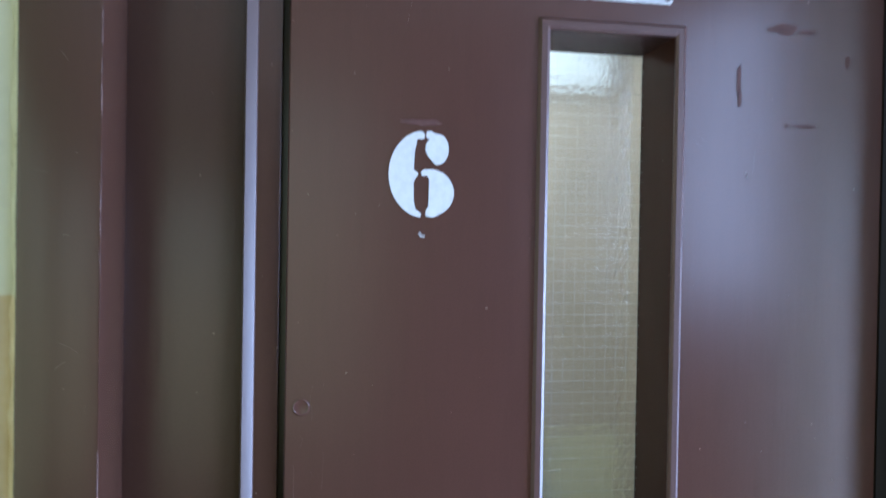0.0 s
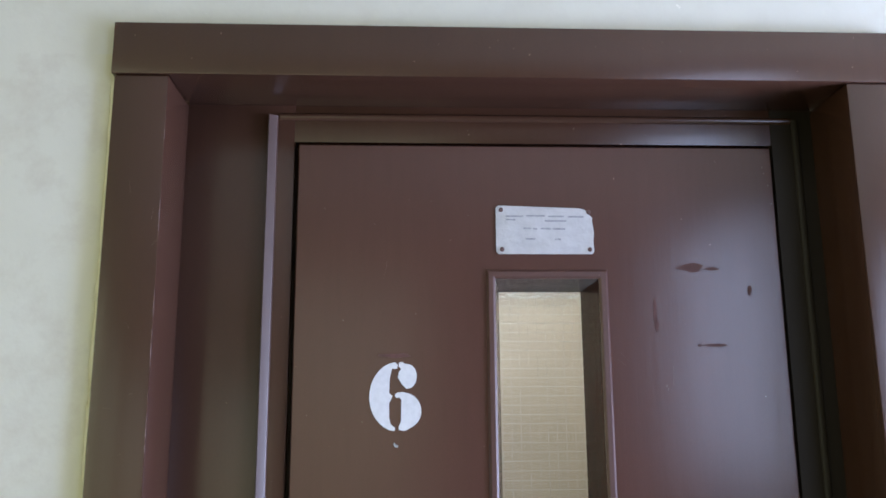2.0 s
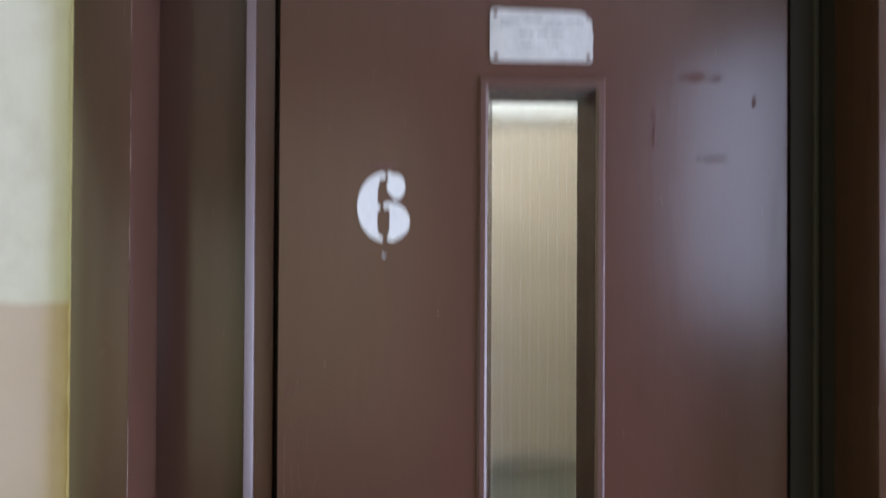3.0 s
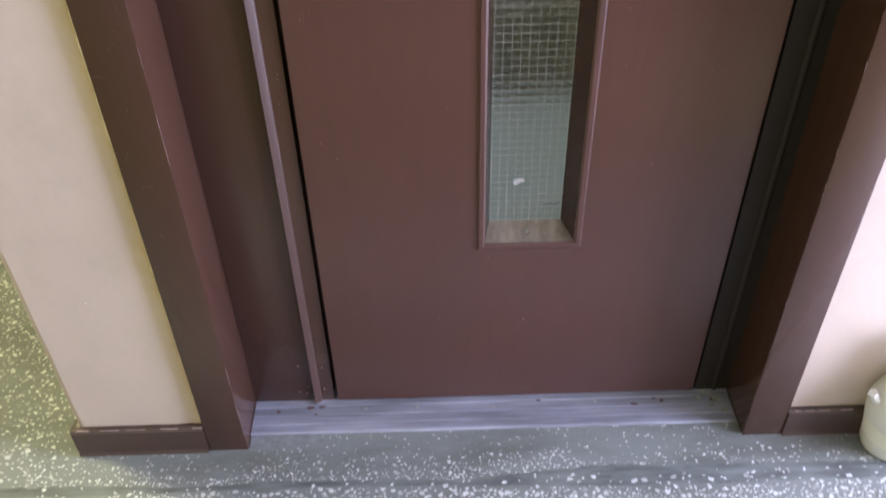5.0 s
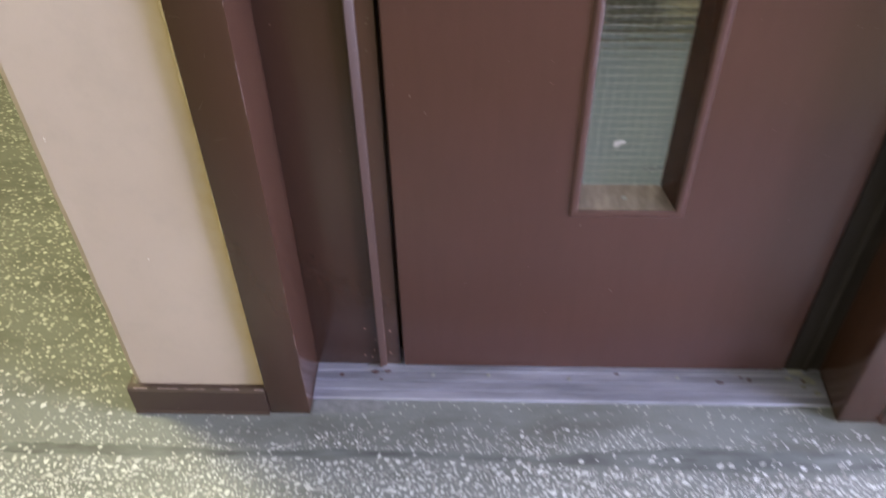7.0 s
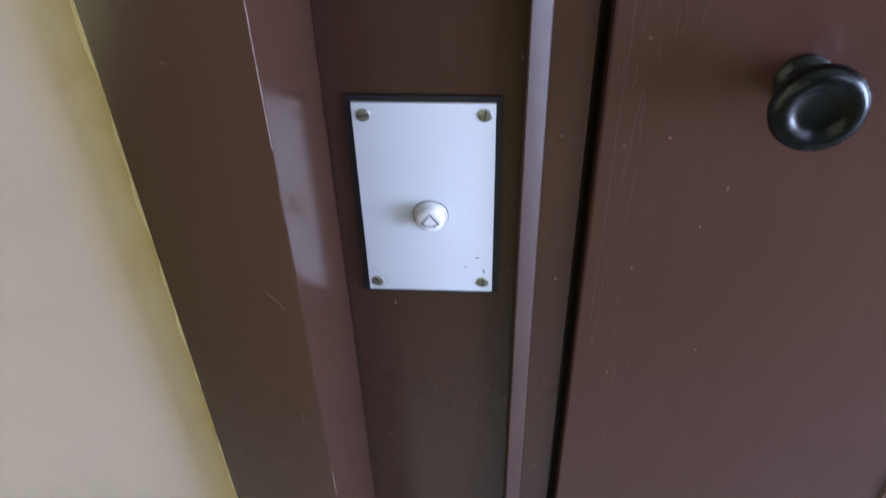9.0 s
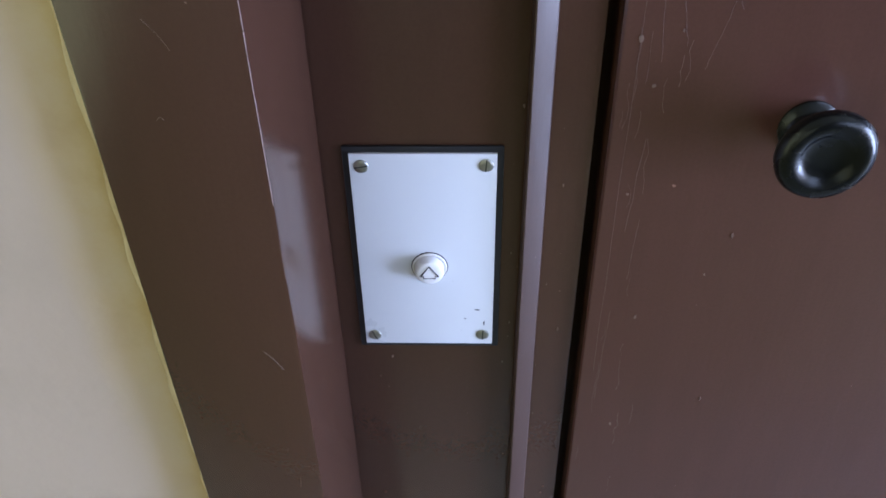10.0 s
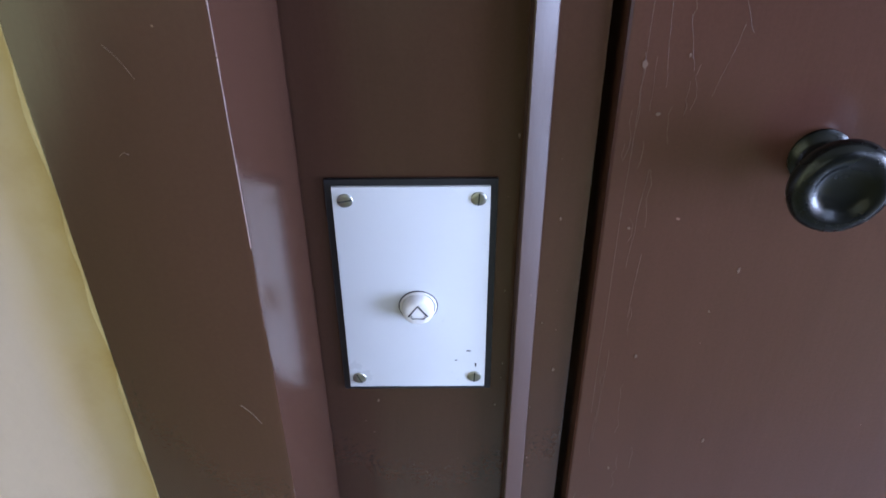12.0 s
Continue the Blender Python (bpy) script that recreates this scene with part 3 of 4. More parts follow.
# ---- door sill
sill = thing("door_sill", (0.5, 0.075, 0), "ribbed worn aluminium lift door threshold set in the floor", "door sill")
bm = bmesh.new()
prof = [(0.034, -0.002), (0.034, 0.0045), (0.0365, 0.0062), (0.052, 0.0062), (0.053, 0.0040), (0.0565, 0.0040), (0.0575, 0.0062), (0.074, 0.0062), (0.075, 0.0035), (0.0795, 0.0035), (0.0805, 0.0066), (0.098, 0.0066), (0.099, 0.0045), (0.102, 0.0045), (0.103, 0.0070), (0.158, 0.0070), (0.158, -0.002)]
ends = [[bm.verts.new((x, y, z)) for y, z in prof] for x in (C1 + 0.001, C2 - 0.001)]
n = len(prof)
for i in range(n):
    bm.faces.new((ends[0][i], ends[0][(i + 1) % n], ends[1][(i + 1) % n], ends[1][i]))
bm.faces.new(ends[0])
bm.faces.new(list(reversed(ends[1])))
part("sill_plate", bm, alu, sill, smooth=0.3)
for x, y in ((0.052, 0.090), (0.235, 0.092), (0.345, 0.094), (0.505, 0.088), (0.720, 0.094), (0.860, 0.091), (0.965, 0.090)):
    bm = bmesh.new()
    lathe(bm, [(0.0042, 0.0), (0.0042, 0.0012), (0.003, 0.0018)], (x, y, 0.0064), "z", 14)
    part("rivet", bm, dirt if x < 0.1 or x > 0.8 else screw_steel, sill)
rng = random.Random(11)
for x, y, r in ((0.118, 0.098, 0.009), (0.142, 0.100, 0.007), (0.131, 0.080, 0.004), (0.800, 0.084, 0.008), (0.845, 0.097, 0.006), (0.60, 0.100, 0.006)):
    bm = bmesh.new()
    vs = [bm.verts.new((x + r * rng.uniform(0.7, 1.3) * math.cos(a), y + r * 0.5 * rng.uniform(0.7, 1.3) * math.sin(a), 0.0076)) for a in [i * 0.785 for i in range(8)]]
    bm.faces.new(vs)
    part("dirt_spot", bm, dirt, sill, "dark rust and dirt stain")

for x, y, r in ((0.955, 0.112, 0.020), (0.975, 0.090, 0.017), (0.938, 0.096, 0.010), (0.985, 0.060, 0.011), (0.962, 0.074, 0.008), (0.918, 0.118, 0.007)):
    bm = bmesh.new()
    n = 40
    ring = []
    for i in range(n):
        a = 2 * math.pi * i / n
        k = r * (0.75 + 0.45 * noise.noise((math.cos(a) * 1.6, math.sin(a) * 1.6, x * 50)) + 0.25 * noise.noise((math.cos(a) * 6, math.sin(a) * 6, y * 90)))
        ring.append(bm.verts.new((min(C2 - 0.002, x + k * math.cos(a)), y + 0.8 * k * math.sin(a), 0.0078)))
    bm.faces.new(ring)
    part("dirt_smear", bm, smear_mat, sill, "yellowish ground-in dirt")

# ---- door leaf
door = thing("lift_door", (0.55, YL + 0.02, 0), "closed dark brown painted steel lift door with narrow window", "lift door")
HX0, HX1, HZ0, HZ1 = 0.482, 0.6425, 0.433, 1.784     # opening at the face
GX0, GX1, GZ0, GZ1, GY = 0.494, 0.6265, 0.437, 1.772, 0.170


def leaf_mesh():
    bm = bmesh.new()
    xs, zs = (L0, HX0, HX1, L1), (LZ0, HZ0, HZ1, LZ1)
    front = {(i, j): bm.verts.new((xs[i], YL, zs[j])) for i in range(4) for j in range(4)}
    for i in range(3):
        for j in range(3):
            if (i, j) != (1, 1):
                bm.faces.new((front[i, j], front[i + 1, j], front[i + 1, j + 1], front[i, j + 1]))
    rim = [(i, 0) for i in range(3)] + [(3, j) for j in range(3)] + [(i, 3) for i in (3, 2, 1)] + [(0, j) for j in (3, 2, 1)]
    back = {k: bm.verts.new((front[k].co.x, YL + 0.050, front[k].co.z)) for k in rim}
    for a, b in zip(rim, rim[1:] + rim[:1]):
        bm.faces.new((front[a], front[b], back[b], back[a]))
    bmesh.ops.recalc_face_normals(bm, faces=bm.faces)
    es = [e for e in bm.edges if len(e.link_faces) == 2 and e.calc_face_angle(0) > 0.5]
    bmesh.ops.bevel(bm, geom=es, offset=0.0035, segments=3, profile=0.6, affect="EDGES")
    return bm


part("leaf", leaf_mesh(), paint_leaf, door)


def recess_side(pts):
    bm = bmesh.new()
    vs = [bm.verts.new(p) for p in pts]
    bm.faces.new(vs)
    bmesh.ops.solidify(bm, geom=bm.faces[:], thickness=0.003)
    return bm


for pts in (((HX0, YL + 0.001, HZ0), (GX0, GY + 0.006, GZ0), (GX0, GY + 0.006, GZ1), (HX0, YL + 0.001, HZ1)),
            ((HX1, YL + 0.001, HZ0), (HX1, YL + 0.001, HZ1), (GX1, GY + 0.006, GZ1), (GX1, GY + 0.006, GZ0)),
            ((HX0, YL + 0.001, HZ1), (GX0, GY + 0.006, GZ1), (GX1, GY + 0.006, GZ1), (HX1, YL + 0.001, HZ1))):
    part("window_reveal", recess_side(pts), paint_reveal, door)
ledge = part("window_ledge", recess_side(((HX0, YL + 0.001, HZ0), (HX1, YL + 0.001, HZ0), (GX1, GY + 0.006, GZ0), (GX0, GY + 0.006, GZ0))), ledge_metal, door, "bare scratched metal ledge")
bm = bmesh.new()
lathe(bm, [(0.0045, 0.0), (0.0045, 0.0015), (0.003, 0.0025)], (0.561, 0.138, GZ0 + 0.001), "z", 16)
part("screw", bm, screw_steel, ledge)

# window trim: four mitred strips with a bevelled inner slope
TW = 0.0155


def trim_strip(a, b, inward):
    """A strip from a to b round the opening; its width lies outward, mitred at both ends."""
    bm = bmesh.new()
    a, b, inward = Vector(a), Vector(b), Vector(inward)
    d = (b - a).normalized()
    prof = ((0.0, -0.0015), (0.0, 0.0020), (0.0035, 0.0036), (0.0105, 0.0036), (TW - 0.003, 0.0018), (TW, -0.0015))
    rows = []
    for p, s in ((a, 1), (b, -1)):
        rows.append([bm.verts.new((p.x - inward.x * w - d.x * w * s, YL - h, p.y - inward.y * w - d.y * w * s)) for w, h in prof])
    for i in range(len(prof)):
        j = (i + 1) % len(prof)
        bm.faces.new((rows[0][i], rows[0][j], rows[1][j], rows[1][i]))
    bm.faces.new(rows[0])
    bm.faces.new(list(reversed(rows[1])))
    return bm


for a, b, inward in (((HX0, HZ0), (HX0, HZ1), (1, 0)), ((HX1, HZ0), (HX1, HZ1), (-1, 0)), ((HX0, HZ0), (HX1, HZ0), (0, 1)), ((HX0, HZ1), (HX1, HZ1), (0, -1))):
    part("window_trim", trim_strip(a, b, inward), paint_trim, door, smooth=0.35)

pane = block("glass_pane", (GX0 - 0.004, GX1 + 0.004, GY, GY + 0.005, GZ0 - 0.003, GZ1 + 0.003), pane_mat, door)
tagged(pane, "ribbed wired safety glass")
pane.visible_shadow = False
bm = bmesh.new()
PITCH = 0.0142
for k in range(10):
    x = GX0 + 0.002 + k * PITCH
    tube(bm, [(x + 0.0004 * math.sin(z * 40 + k), GY - 0.0009, z) for z in np.linspace(GZ0, GZ1, 24)], 0.00021, 5)
for k in range(int((GZ1 - GZ0) / PITCH)):
    z = GZ0 + 0.006 + k * PITCH
    tube(bm, [(GX0, GY - 0.0017, z), ((GX0 + GX1) / 2, GY - 0.0017, z + 0.0004 * math.sin(k * 1.7)), (GX1, GY - 0.0017, z)], 0.00028, 5)
part("wire_mesh", bm, wire_mat, pane, "square zinc wire mesh")
bm = bmesh.new()
sheet(bm, [(0.5345, 0.5245), (0.540, 0.5205), (0.549, 0.5275), (0.5555, 0.5285), (0.5545, 0.5335), (0.546, 0.5365), (0.536, 0.5325)], GY - 0.0030, 0.0006)
part("paper_scrap", bm, plate_white, pane, "torn white paper scrap stuck on glass")
for x0, x1, z in ((0.592, 0.598, 0.4745), (0.600, 0.607, 0.477), (0.608, 0.613, 0.4755), (0.615, 0.620, 0.478), (0.604, 0.606, 0.466)):
    bm = bmesh.new()
    box(bm, x0, x1, GY - 0.0030, GY - 0.0024, z, z + 0.0017)
    part("glass_mark", bm, ink, pane, "small dark pen mark")

# stencilled figure: three separate pieces of white paint
SX, SZ, SW, SH = 0.3295, 1.606, 0.0775, 0.102


def arc(cx, cz, rx, rz, a0, a1, n):
    return [(cx + rx * math.cos(radians(a0 + (a1 - a0) * i / n)), cz + rz * math.sin(radians(a0 + (a1 - a0) * i / n))) for i in range(n + 1)]


def stencil(points, seed):
    bm = bmesh.new()
    out = []
    for i, (u, v) in enumerate(points):
        q, r = points[(i + 1) % len(points)]
        for k in range(3):
            a, b = u + (q - u) * k / 3, v + (r - v) * k / 3
            j = 0.006 * noise.noise((a * 22, b * 22, seed))
            out.append((SX + (a + j) * SW / 2, SZ + (b + j) * SH / 2))
    sheet(bm, out, YL - 0.0007, 0.0006)
    return bm


left_limb = arc(0.10, 0.0, 1.10, 1.0, 97, 263, 20) + [(0.0, -0.90), (-0.17, -0.80), (-0.23, -0.62), (-0.24, -0.2), (-0.10, 0.02), (-0.24, 0.10), (-0.22, 0.50), (-0.14, 0.80), (0.06, 0.80), (0.09, 0.92)]
top_drop = [(0.14, 0.98), (0.26, 1.0), (0.36, 0.95)] + arc(0.47, 0.58, 0.35, 0.36, 70, -70, 12) + [(0.42, 0.22), (0.22, 0.38), (0.10, 0.55), (0.13, 0.70), (0.22, 0.80), (0.12, 0.86)]
bowl = [(-0.02, 0.05), (0.06, 0.11), (0.28, 0.125)] + arc(0.25, -0.42, 0.75, 0.54, 82, -68, 20) + [(0.36, -0.985), (0.14, -0.955), (0.13, -0.85), (0.22, -0.72), (0.23, -0.1), (0.16, -0.03), (0.02, -0.04)]
figure = part("painted_figure", stencil(left_limb, 1.0), stencil_white, door, "white stencilled figure 6", 0.2)
part("stencil_piece", stencil(top_drop, 2.0), stencil_white, figure)
part("stencil_piece", stencil(bowl, 3.0), stencil_white, figure)
bm = bmesh.new()
sheet(bm, [(0.3265, 1.5365), (0.329, 1.5325), (0.334, 1.5315), (0.3345, 1.535), (0.331, 1.5355), (0.3285, 1.5395)], YL - 0.0008, 0.0006)
part("paint_drip", bm, tin_print, door, "dab of white paint")

# maker's tag
bm = bmesh.new()
TX0, TX1, TZ0, TZ1 = 0.4845, 0.6375, 1.8225, 1.8995
outl = [(TX0 + 0.004, TZ0), (TX1 - 0.003, TZ0), (TX1, TZ0 + 0.004), (TX1 - 0.001, TZ0 + 0.02), (TX1 + 0.0005, TZ0 + 0.034), (TX1 - 0.002, TZ0 + 0.052), (TX1 - 0.001, TZ0 + 0.058), (TX1 - 0.008, TZ0 + 0.064), (TX1 - 0.011, TZ1 - 0.0075), (TX1 - 0.020, TZ1 - 0.004), (TX0 + 0.004, TZ1), (TX0, TZ1 - 0.004), (TX0, TZ0 + 0.004)]
sheet(bm, outl, YL - 0.0022, 0.002)
tag = part("maker_tag", bm, tin, door, "dented aluminium maker's tag")
for x, z in ((TX0 + 0.008, TZ1 - 0.007), (TX1 - 0.007, TZ1 - 0.010), (TX0 + 0.009, TZ0 + 0.007), (TX1 - 0.007, TZ0 + 0.007)):
    bm = bmesh.new()
    lathe(bm, [(0.0036, 0.0), (0.0036, 0.0010), (0.0022, 0.0016)], (x, YL - 0.0022, z), "y", 14)
    part("screw", bm, dirt, tag, "dark rusty screw")
for u0, u1, v in ((0.10, 0.28, 0.76), (0.10, 0.20, 0.69), (0.31, 0.50, 0.77), (0.54, 0.70, 0.76), (0.74, 0.90, 0.755), (0.50, 0.72, 0.665), (0.28, 0.36, 0.51), (0.38, 0.42, 0.50), (0.46, 0.56, 0.505), (0.58, 0.71, 0.50), (0.30, 0.40, 0.29), (0.60, 0.66, 0.285)):
    bm = bmesh.new()
    w, h = TX1 - TX0, TZ1 - TZ0
    box(bm, TX0 + u0 * w, TX0 + u1 * w, YL - 0.0026, YL - 0.0020, TZ0 + v * h, TZ0 + v * h + 0.0026)
    part("print_bar", bm, tin_print, tag)

# knob
KX, KZ = 0.2915, 1.1380
bm = bmesh.new()
lathe(bm, [(0.0175, -0.001), (0.0175, 0.0015), (0.0135, 0.0035), (0.0115, 0.008), (0.0120, 0.016), (0.0165, 0.0215), (0.0245, 0.0245), (0.0275, 0.0285), (0.0280, 0.0320), (0.0262, 0.0355), (0.0225, 0.0375), (0.0180, 0.0375), (0.0150, 0.0352), (0.0120, 0.0340), (0.0060, 0.0335), (0.0005, 0.0334)], (KX, YL, KZ), "y", 56)
knob = part("knob", bm, bakelite, door, "round black bakelite pull knob", 1.0)

# keyhole for the emergency key
bm = bmesh.new()
lathe(bm, [(0.0105, -0.001), (0.0105, 0.0006), (0.0085, 0.0012), (0.0075, 0.0008), (0.0060, 0.0004), (0.0003, 0.0004)], (0.1945, YL, 1.336), "y", 24)
lock = part("keyhole", bm, paint_leaf, door, "painted-over round keyhole")

# rubbed patches, scratches and flecks in the paint
rng = random.Random(21)


def blotch(cx, cz, rx, rz, name, material, n=12, label=""):
    bm = bmesh.new()
    pts = [(cx + rx * rng.uniform(0.65, 1.2) * math.cos(2 * math.pi * i / n), cz + rz * rng.uniform(0.6, 1.25) * math.sin(2 * math.pi * i / n)) for i in range(n)]
    sheet(bm, pts, YL - 0.0006, 0.0005)
    part(name, bm, material, door, label)


for cx, cz, rx, rz in ((0.788, 1.802, 0.024, 0.0075), (0.820, 1.800, 0.014, 0.0025), (0.728, 1.735, 0.0035, 0.020), (0.730, 1.712, 0.003, 0.010), (0.879, 1.767, 0.004, 0.009), (0.818, 1.681, 0.018, 0.003), (0.795, 1.681, 0.004, 0.003), (0.331, 1.667, 0.028, 0.0035)):
    blotch(cx, cz, rx, rz, "rubbed_patch", patch_mat, 12, "dull reddish rubbed patch")
for cx, cz in ((0.2125, 0.655), (0.235, 0.625), (0.2636, 1.0575), (0.187, 1.194), (0.49, 0.40), (0.74, 1.62), (0.742, 1.615), (0.27, 0.9), (0.41, 1.45), (0.36, 1.73), (0.25, 1.72), (0.56, 0.24), (0.245, 1.375), (0.922, 1.935), (0.917, 1.955), (0.925, 1.905), (0.915, 1.965), (0.198, 1.165), (0.192, 1.09), (0.21, 0.985), (0.205, 0.87), (0.42, 1.02), (0.335, 1.17)):
    blotch(cx, cz, rng.uniform(0.0008, 0.0016), rng.uniform(0.001, 0.0028), "paint_fleck", scratch_mat, 7)
for x, z, dx, dz in ((0.186, 0.93, 0.0015, 0.34), (0.194, 1.06, 0.004, 0.07), (0.213, 1.19, -0.006, 0.03), (0.24, 1.21, -0.008, 0.02), (0.2, 1.18, -0.004, 0.05), (0.225, 1.175, 0.01, 0.04), (0.20, 1.02, 0.002, 0.05), (0.667, 1.66, 0.012, -0.01), (0.672, 1.668, 0.014, -0.012), (0.75, 1.62, 0.002, 0.03), (0.31, 1.78, 0.006, 0.03), (0.19, 0.9, 0.002, 0.09)):
    bm = bmesh.new()
    tube(bm, [(x + dx * k / 8 + 0.0009 * noise.noise((x * 90, k * 0.6, z)), YL - 0.00002, z + dz * k / 8) for k in range(9)], 0.00010, 5)
    part("scratch", bm, scratch_mat, door)

# finer wear along the closing edge of the leaf
for _ in range(26):
    x, z, ln = 0.182 + 0.045 * rng.random() ** 1.6, rng.uniform(0.78, 1.34), rng.uniform(0.008, 0.045)
    bm = bmesh.new()
    tube(bm, [(x + rng.uniform(-0.0015, 0.0015) + 0.0008 * noise.noise((x * 90, k * 0.7, z)), YL - 0.00002, z + ln * k / 4) for k in range(5)], rng.uniform(0.00006, 0.00013), 4)
    part("scratch", bm, scratch_mat, door)
for _ in range(18):
    blotch(rng.uniform(0.185, 0.45), rng.uniform(0.15, 1.95), rng.uniform(0.0004, 0.0009), rng.uniform(0.0005, 0.0013), "paint_fleck", scratch_mat, 6)
for _ in range(9):
    blotch(rng.uniform(0.67, 0.92), rng.uniform(0.15, 1.95), rng.uniform(0.0004, 0.0009), rng.uniform(0.0005, 0.0013), "paint_fleck", scratch_mat, 6)

# ---- call plate on the jamb panel
PX0, PX1, PZ0, PZ1 = 0.0142, 0.1144, 0.9512, 1.1222
plate = thing("call_button_plate", ((PX0 + PX1) / 2, YP, PZ0), "white lift call button plate with black border and four screws", "call button")
block("backing", (PX0, PX1, YP - 0.0022, YP - 0.0001, PZ0, PZ1), rubber, plate, 0.0008, "black plastic backing")
block("face_plate", (PX0 + 0.0042, PX1 - 0.0042, YP - 0.0040, YP - 0.0018, PZ0 + 0.0042, PZ1 - 0.0042), plate_white, plate, 0.0005)
for x, z, a in ((0.0258, 1.1090, 80), (0.1034, 1.1098, 5), (0.0251, 0.9640, -22), (0.1032, 0.9648, 3)):
    bm = bmesh.new()
    lathe(bm, [(0.0047, 0.0), (0.0047, 0.0004), (0.0043, 0.0008), (0.0020, 0.0010), (0.0003, 0.0010)], (x, YP - 0.0040, z), "y", 24)
    scr = part("screw", bm, screw_steel, plate, "slotted nickel screw", 0.9)
    bm = bmesh.new()
    box(bm, -0.0004, 0.0004, -0.00115, -0.0004, -0.0041, 0.0041)
    bmesh.ops.transform(bm, matrix=Matrix.Translation((x, YP - 0.0040, z)) @ Matrix.Rotation(radians(a), 4, "Y"), verts=bm.verts)
    part("slot", bm, slot_dark, scr)
BX, BZ = 0.0665, 1.0285
bm = bmesh.new()
lathe(bm, [(0.0118, 0.0), (0.0118, 0.0011), (0.0112, 0.0015), (0.0105, 0.0012), (0.0102, 0.0003), (0.0003, 0.0003)], (BX, YP - 0.0040, BZ), "y", 40)
ring = part("button_ring", bm, button_white, plate, smooth=0.7)
bm = bmesh.new()
lathe(bm, [(0.0125, -0.0002), (0.0125, 0.0003), (0.0117, 0.0003), (0.0117, -0.0002)], (BX, YP - 0.0040, BZ), "y", 40)
part("button_gap", bm, ink, ring)
bm = bmesh.new()
lathe(bm, [(0.0098, 0.0), (0.0098, 0.0060), (0.0094, 0.0070), (0.0086, 0.0077), (0.0060, 0.0080), (0.0003, 0.0081)], (BX, YP - 0.0040, BZ), "y", 40)
cap = part("button_cap", bm, button_white, plate, "white round push button with an up arrow", 0.9)
arrow = [(0.0, 0.0062), (0.0060, -0.0022), (0.0040, -0.0022), (0.0040, -0.0040), (-0.0040, -0.0040), (-0.0040, -0.0022), (-0.0060, -0.0022)]
bm = bmesh.new()
tube(bm, [(BX + u, YP - 0.0040 - 0.0079, BZ + v) for u, v in arrow + arrow[:2]], 0.0006, 5)
part("arrow_outline", bm, ink, cap)
for x0, x1, z, h in ((0.0975, 0.1005, 0.9885, 0.0007), (0.1035, 0.1044, 0.9745, 0.0030), (0.0900, 0.0915, 0.9800, 0.0005)):
    bm = bmesh.new()
    box(bm, x0, x1, YP - 0.0043, YP - 0.0038, z, z + h)
    part("ink_mark", bm, ink, plate)

# ---- lift car behind the glass
car = thing("lift_cabin", (0.55, 0.8, 0), "lift cabin with beige walls and grey-green linoleum floor", "lift cabin")
block("cabin_floor", (0.0, 1.10, 0.24, 1.39, -0.0, 0.012), car_floor_mat, car)
block("rear_wall", (0.0, 1.10, 1.39, 1.42, 0.0, 2.2), car_wall_mat, car)
block("kick_panel", (0.0, 0.875, 1.378, 1.389, 0.013, 0.34), car_kick_mat, car)
block("lower_panel", (0.0, 0.875, 1.380, 1.389, 0.342, 0.655), car_lower_mat, car, 0.002, "grey-green lower wall panel")
block("panel_strip", (0.0, 0.875, 1.374, 1.389, 0.657, 0.685), wire_mat, car, 0.002, "pale metal cover strip")
block("lower_panel", (0.0, 0.875, 1.380, 1.389, 0.687, 0.915), car_lower_mat, car, 0.002, "grey-green lower wall panel")
block("handrail", (0.03, 0.86, 1.350, 1.389, 0.920, 0.965), car_rail_mat, car, 0.006, "dark timber rail")
block("glow_strip", (0.06, 1.04, 1.345, 1.389, 1.955, 2.12), strip_opal, car, 0.008, "glowing strip for the bright top of the rear wall")
block("kick_panel", (0.877, 1.099, 1.378, 1.389, 0.013, 0.10), car_kick_mat, car)
block("cream_panel", (0.880, 1.099, 1.379, 1.389, 0.102, 1.0), car_cream_mat, car)
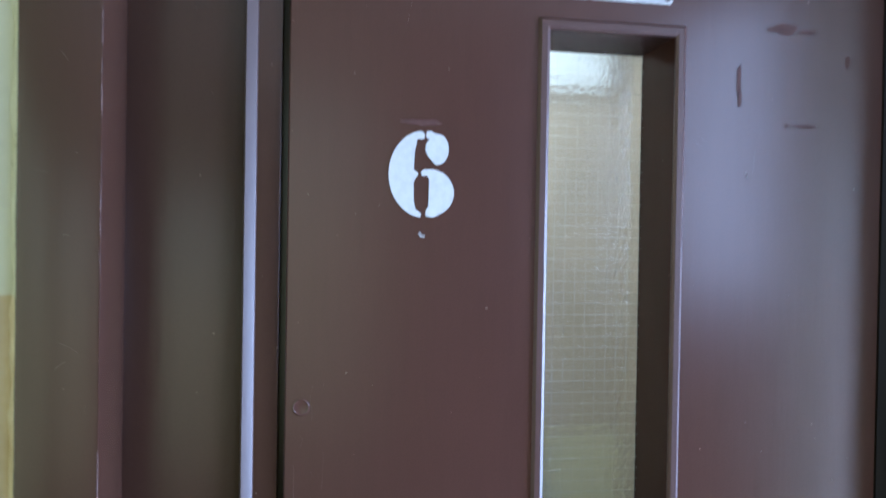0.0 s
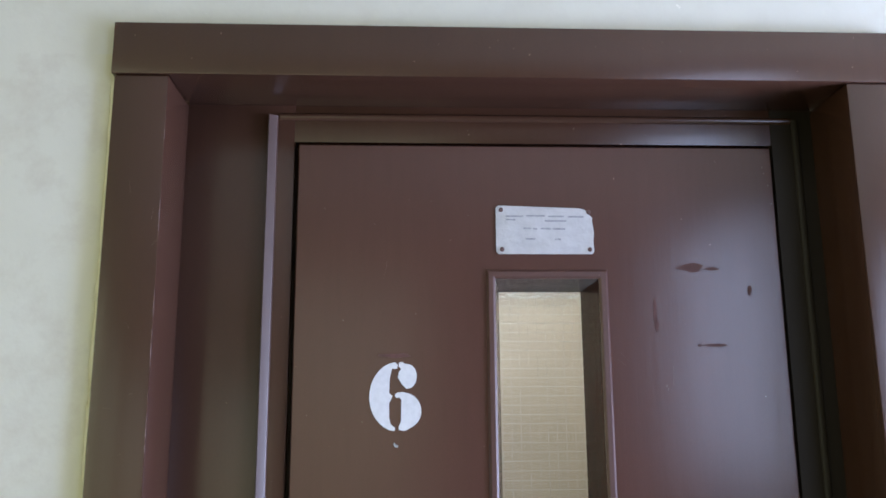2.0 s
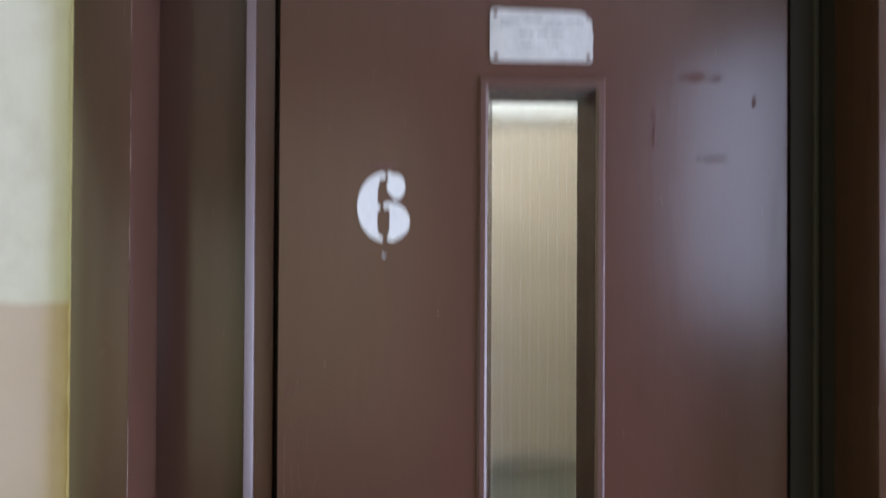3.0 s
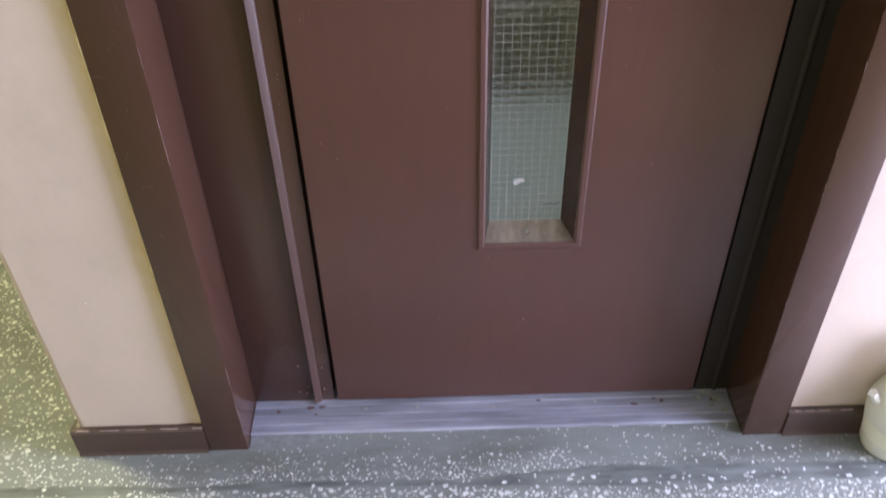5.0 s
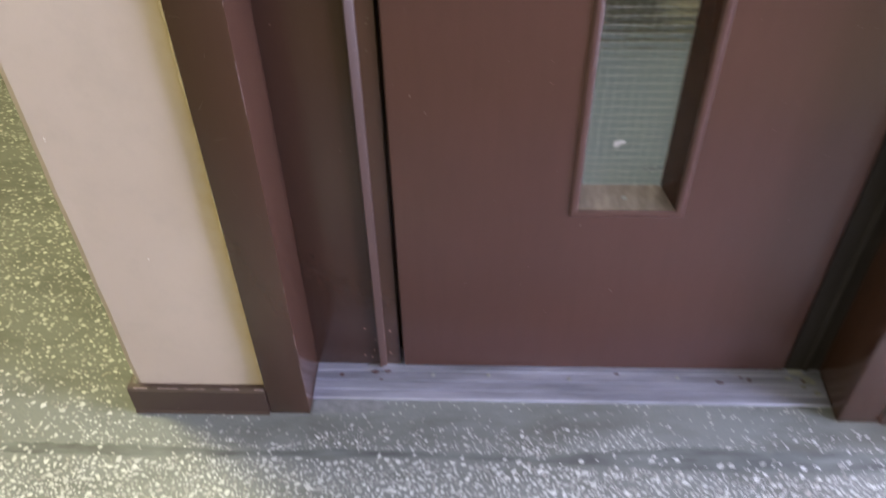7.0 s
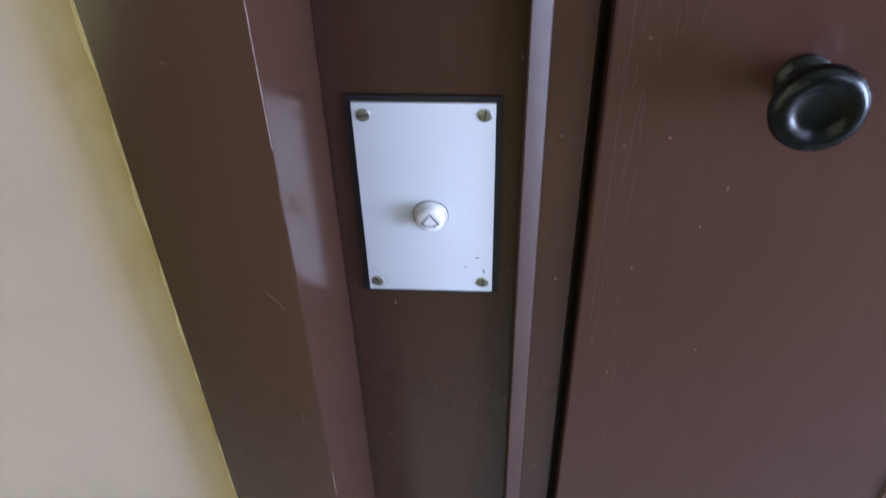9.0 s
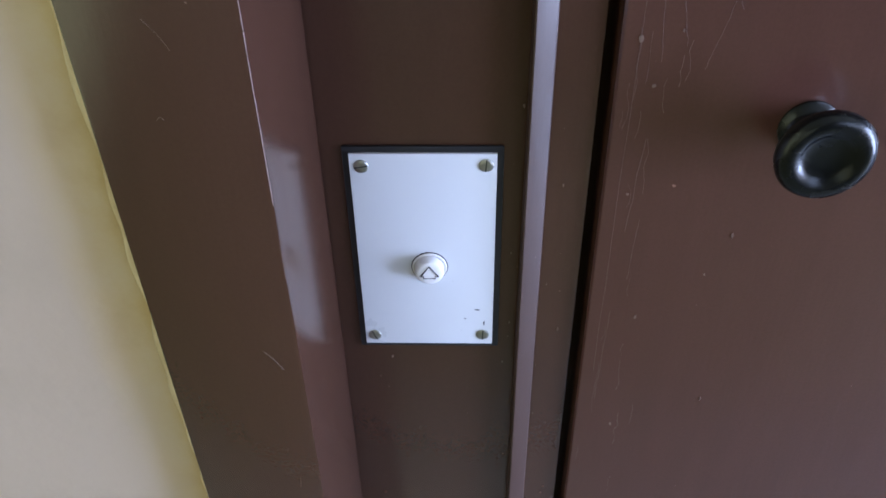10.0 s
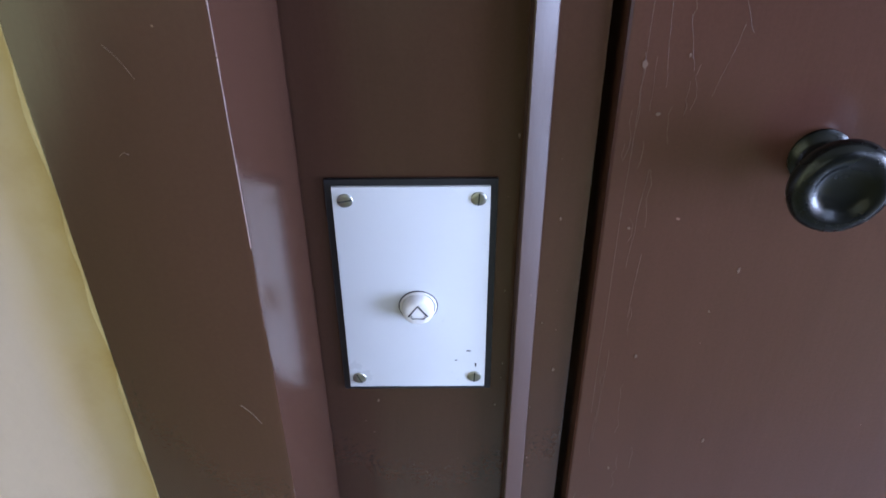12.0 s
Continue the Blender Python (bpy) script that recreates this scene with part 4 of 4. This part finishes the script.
block("side_wall", (-0.03, 0.0, 0.24, 1.42, 0.0, 2.2), car_wall_mat, car)
block("side_wall", (1.10, 1.13, 0.24, 1.42, 0.0, 2.2), car_wall_mat, car)
block("cabin_ceiling", (-0.03, 1.13, 0.24, 1.42, 2.2, 2.23), car_wall_mat, car)

# ---- corridor ceiling lamp, unseen: assumed from the yellow light on the corridor floor
lamp = thing("ceiling_lamp", (LAMP_X, LAMP_Y, CEIL), "plain opal glass ceiling lamp assumed in the corridor", "ceiling lamp")
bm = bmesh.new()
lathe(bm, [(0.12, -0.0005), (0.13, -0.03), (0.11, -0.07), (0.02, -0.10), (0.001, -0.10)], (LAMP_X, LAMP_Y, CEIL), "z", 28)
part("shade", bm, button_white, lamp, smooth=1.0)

# ---- ribbed plastic bottle on the floor by the wall
BOT = (1.286, -0.030)
bottle = thing("plastic_bottle", (*BOT, 0), "white ribbed plastic jug with a short side spout on the floor", "jug")
prof = [(0.044, 0.0008), (0.049, 0.003), (0.052, 0.010), (0.055, 0.036)]
for k in range(5):
    z = 0.040 + k * 0.009
    w = 0.0555 + 0.0016 * k
    prof += [(w, z), (w - 0.0026, z + 0.0028), (w - 0.0026, z + 0.0052), (w + 0.001, z + 0.008)]
prof += [(0.0645, 0.092), (0.067, 0.112), (0.066, 0.128), (0.060, 0.148), (0.050, 0.172), (0.038, 0.200), (0.028, 0.225), (0.022, 0.245), (0.022, 0.275)]
bm = bmesh.new()
lathe(bm, prof, (*BOT, 0), "z", 44)
part("body", bm, pvc, bottle, smooth=0.8)
bm = bmesh.new()
tube(bm, [(BOT[0] - 0.052, BOT[1] - 0.004, 0.128), (BOT[0] - 0.064, BOT[1] - 0.005, 0.140), (BOT[0] - 0.074, BOT[1] - 0.006, 0.154), (BOT[0] - 0.080, BOT[1] - 0.006, 0.166)], 0.0085, 14)
part("spout", bm, pvc, bottle, smooth=1.0)
bm = bmesh.new()
lathe(bm, [(0.025, 0.262), (0.025, 0.290), (0.023, 0.293), (0.001, 0.293)], (*BOT, 0), "z", 28)
part("cap", bm, pvc, bottle, smooth=0.8)
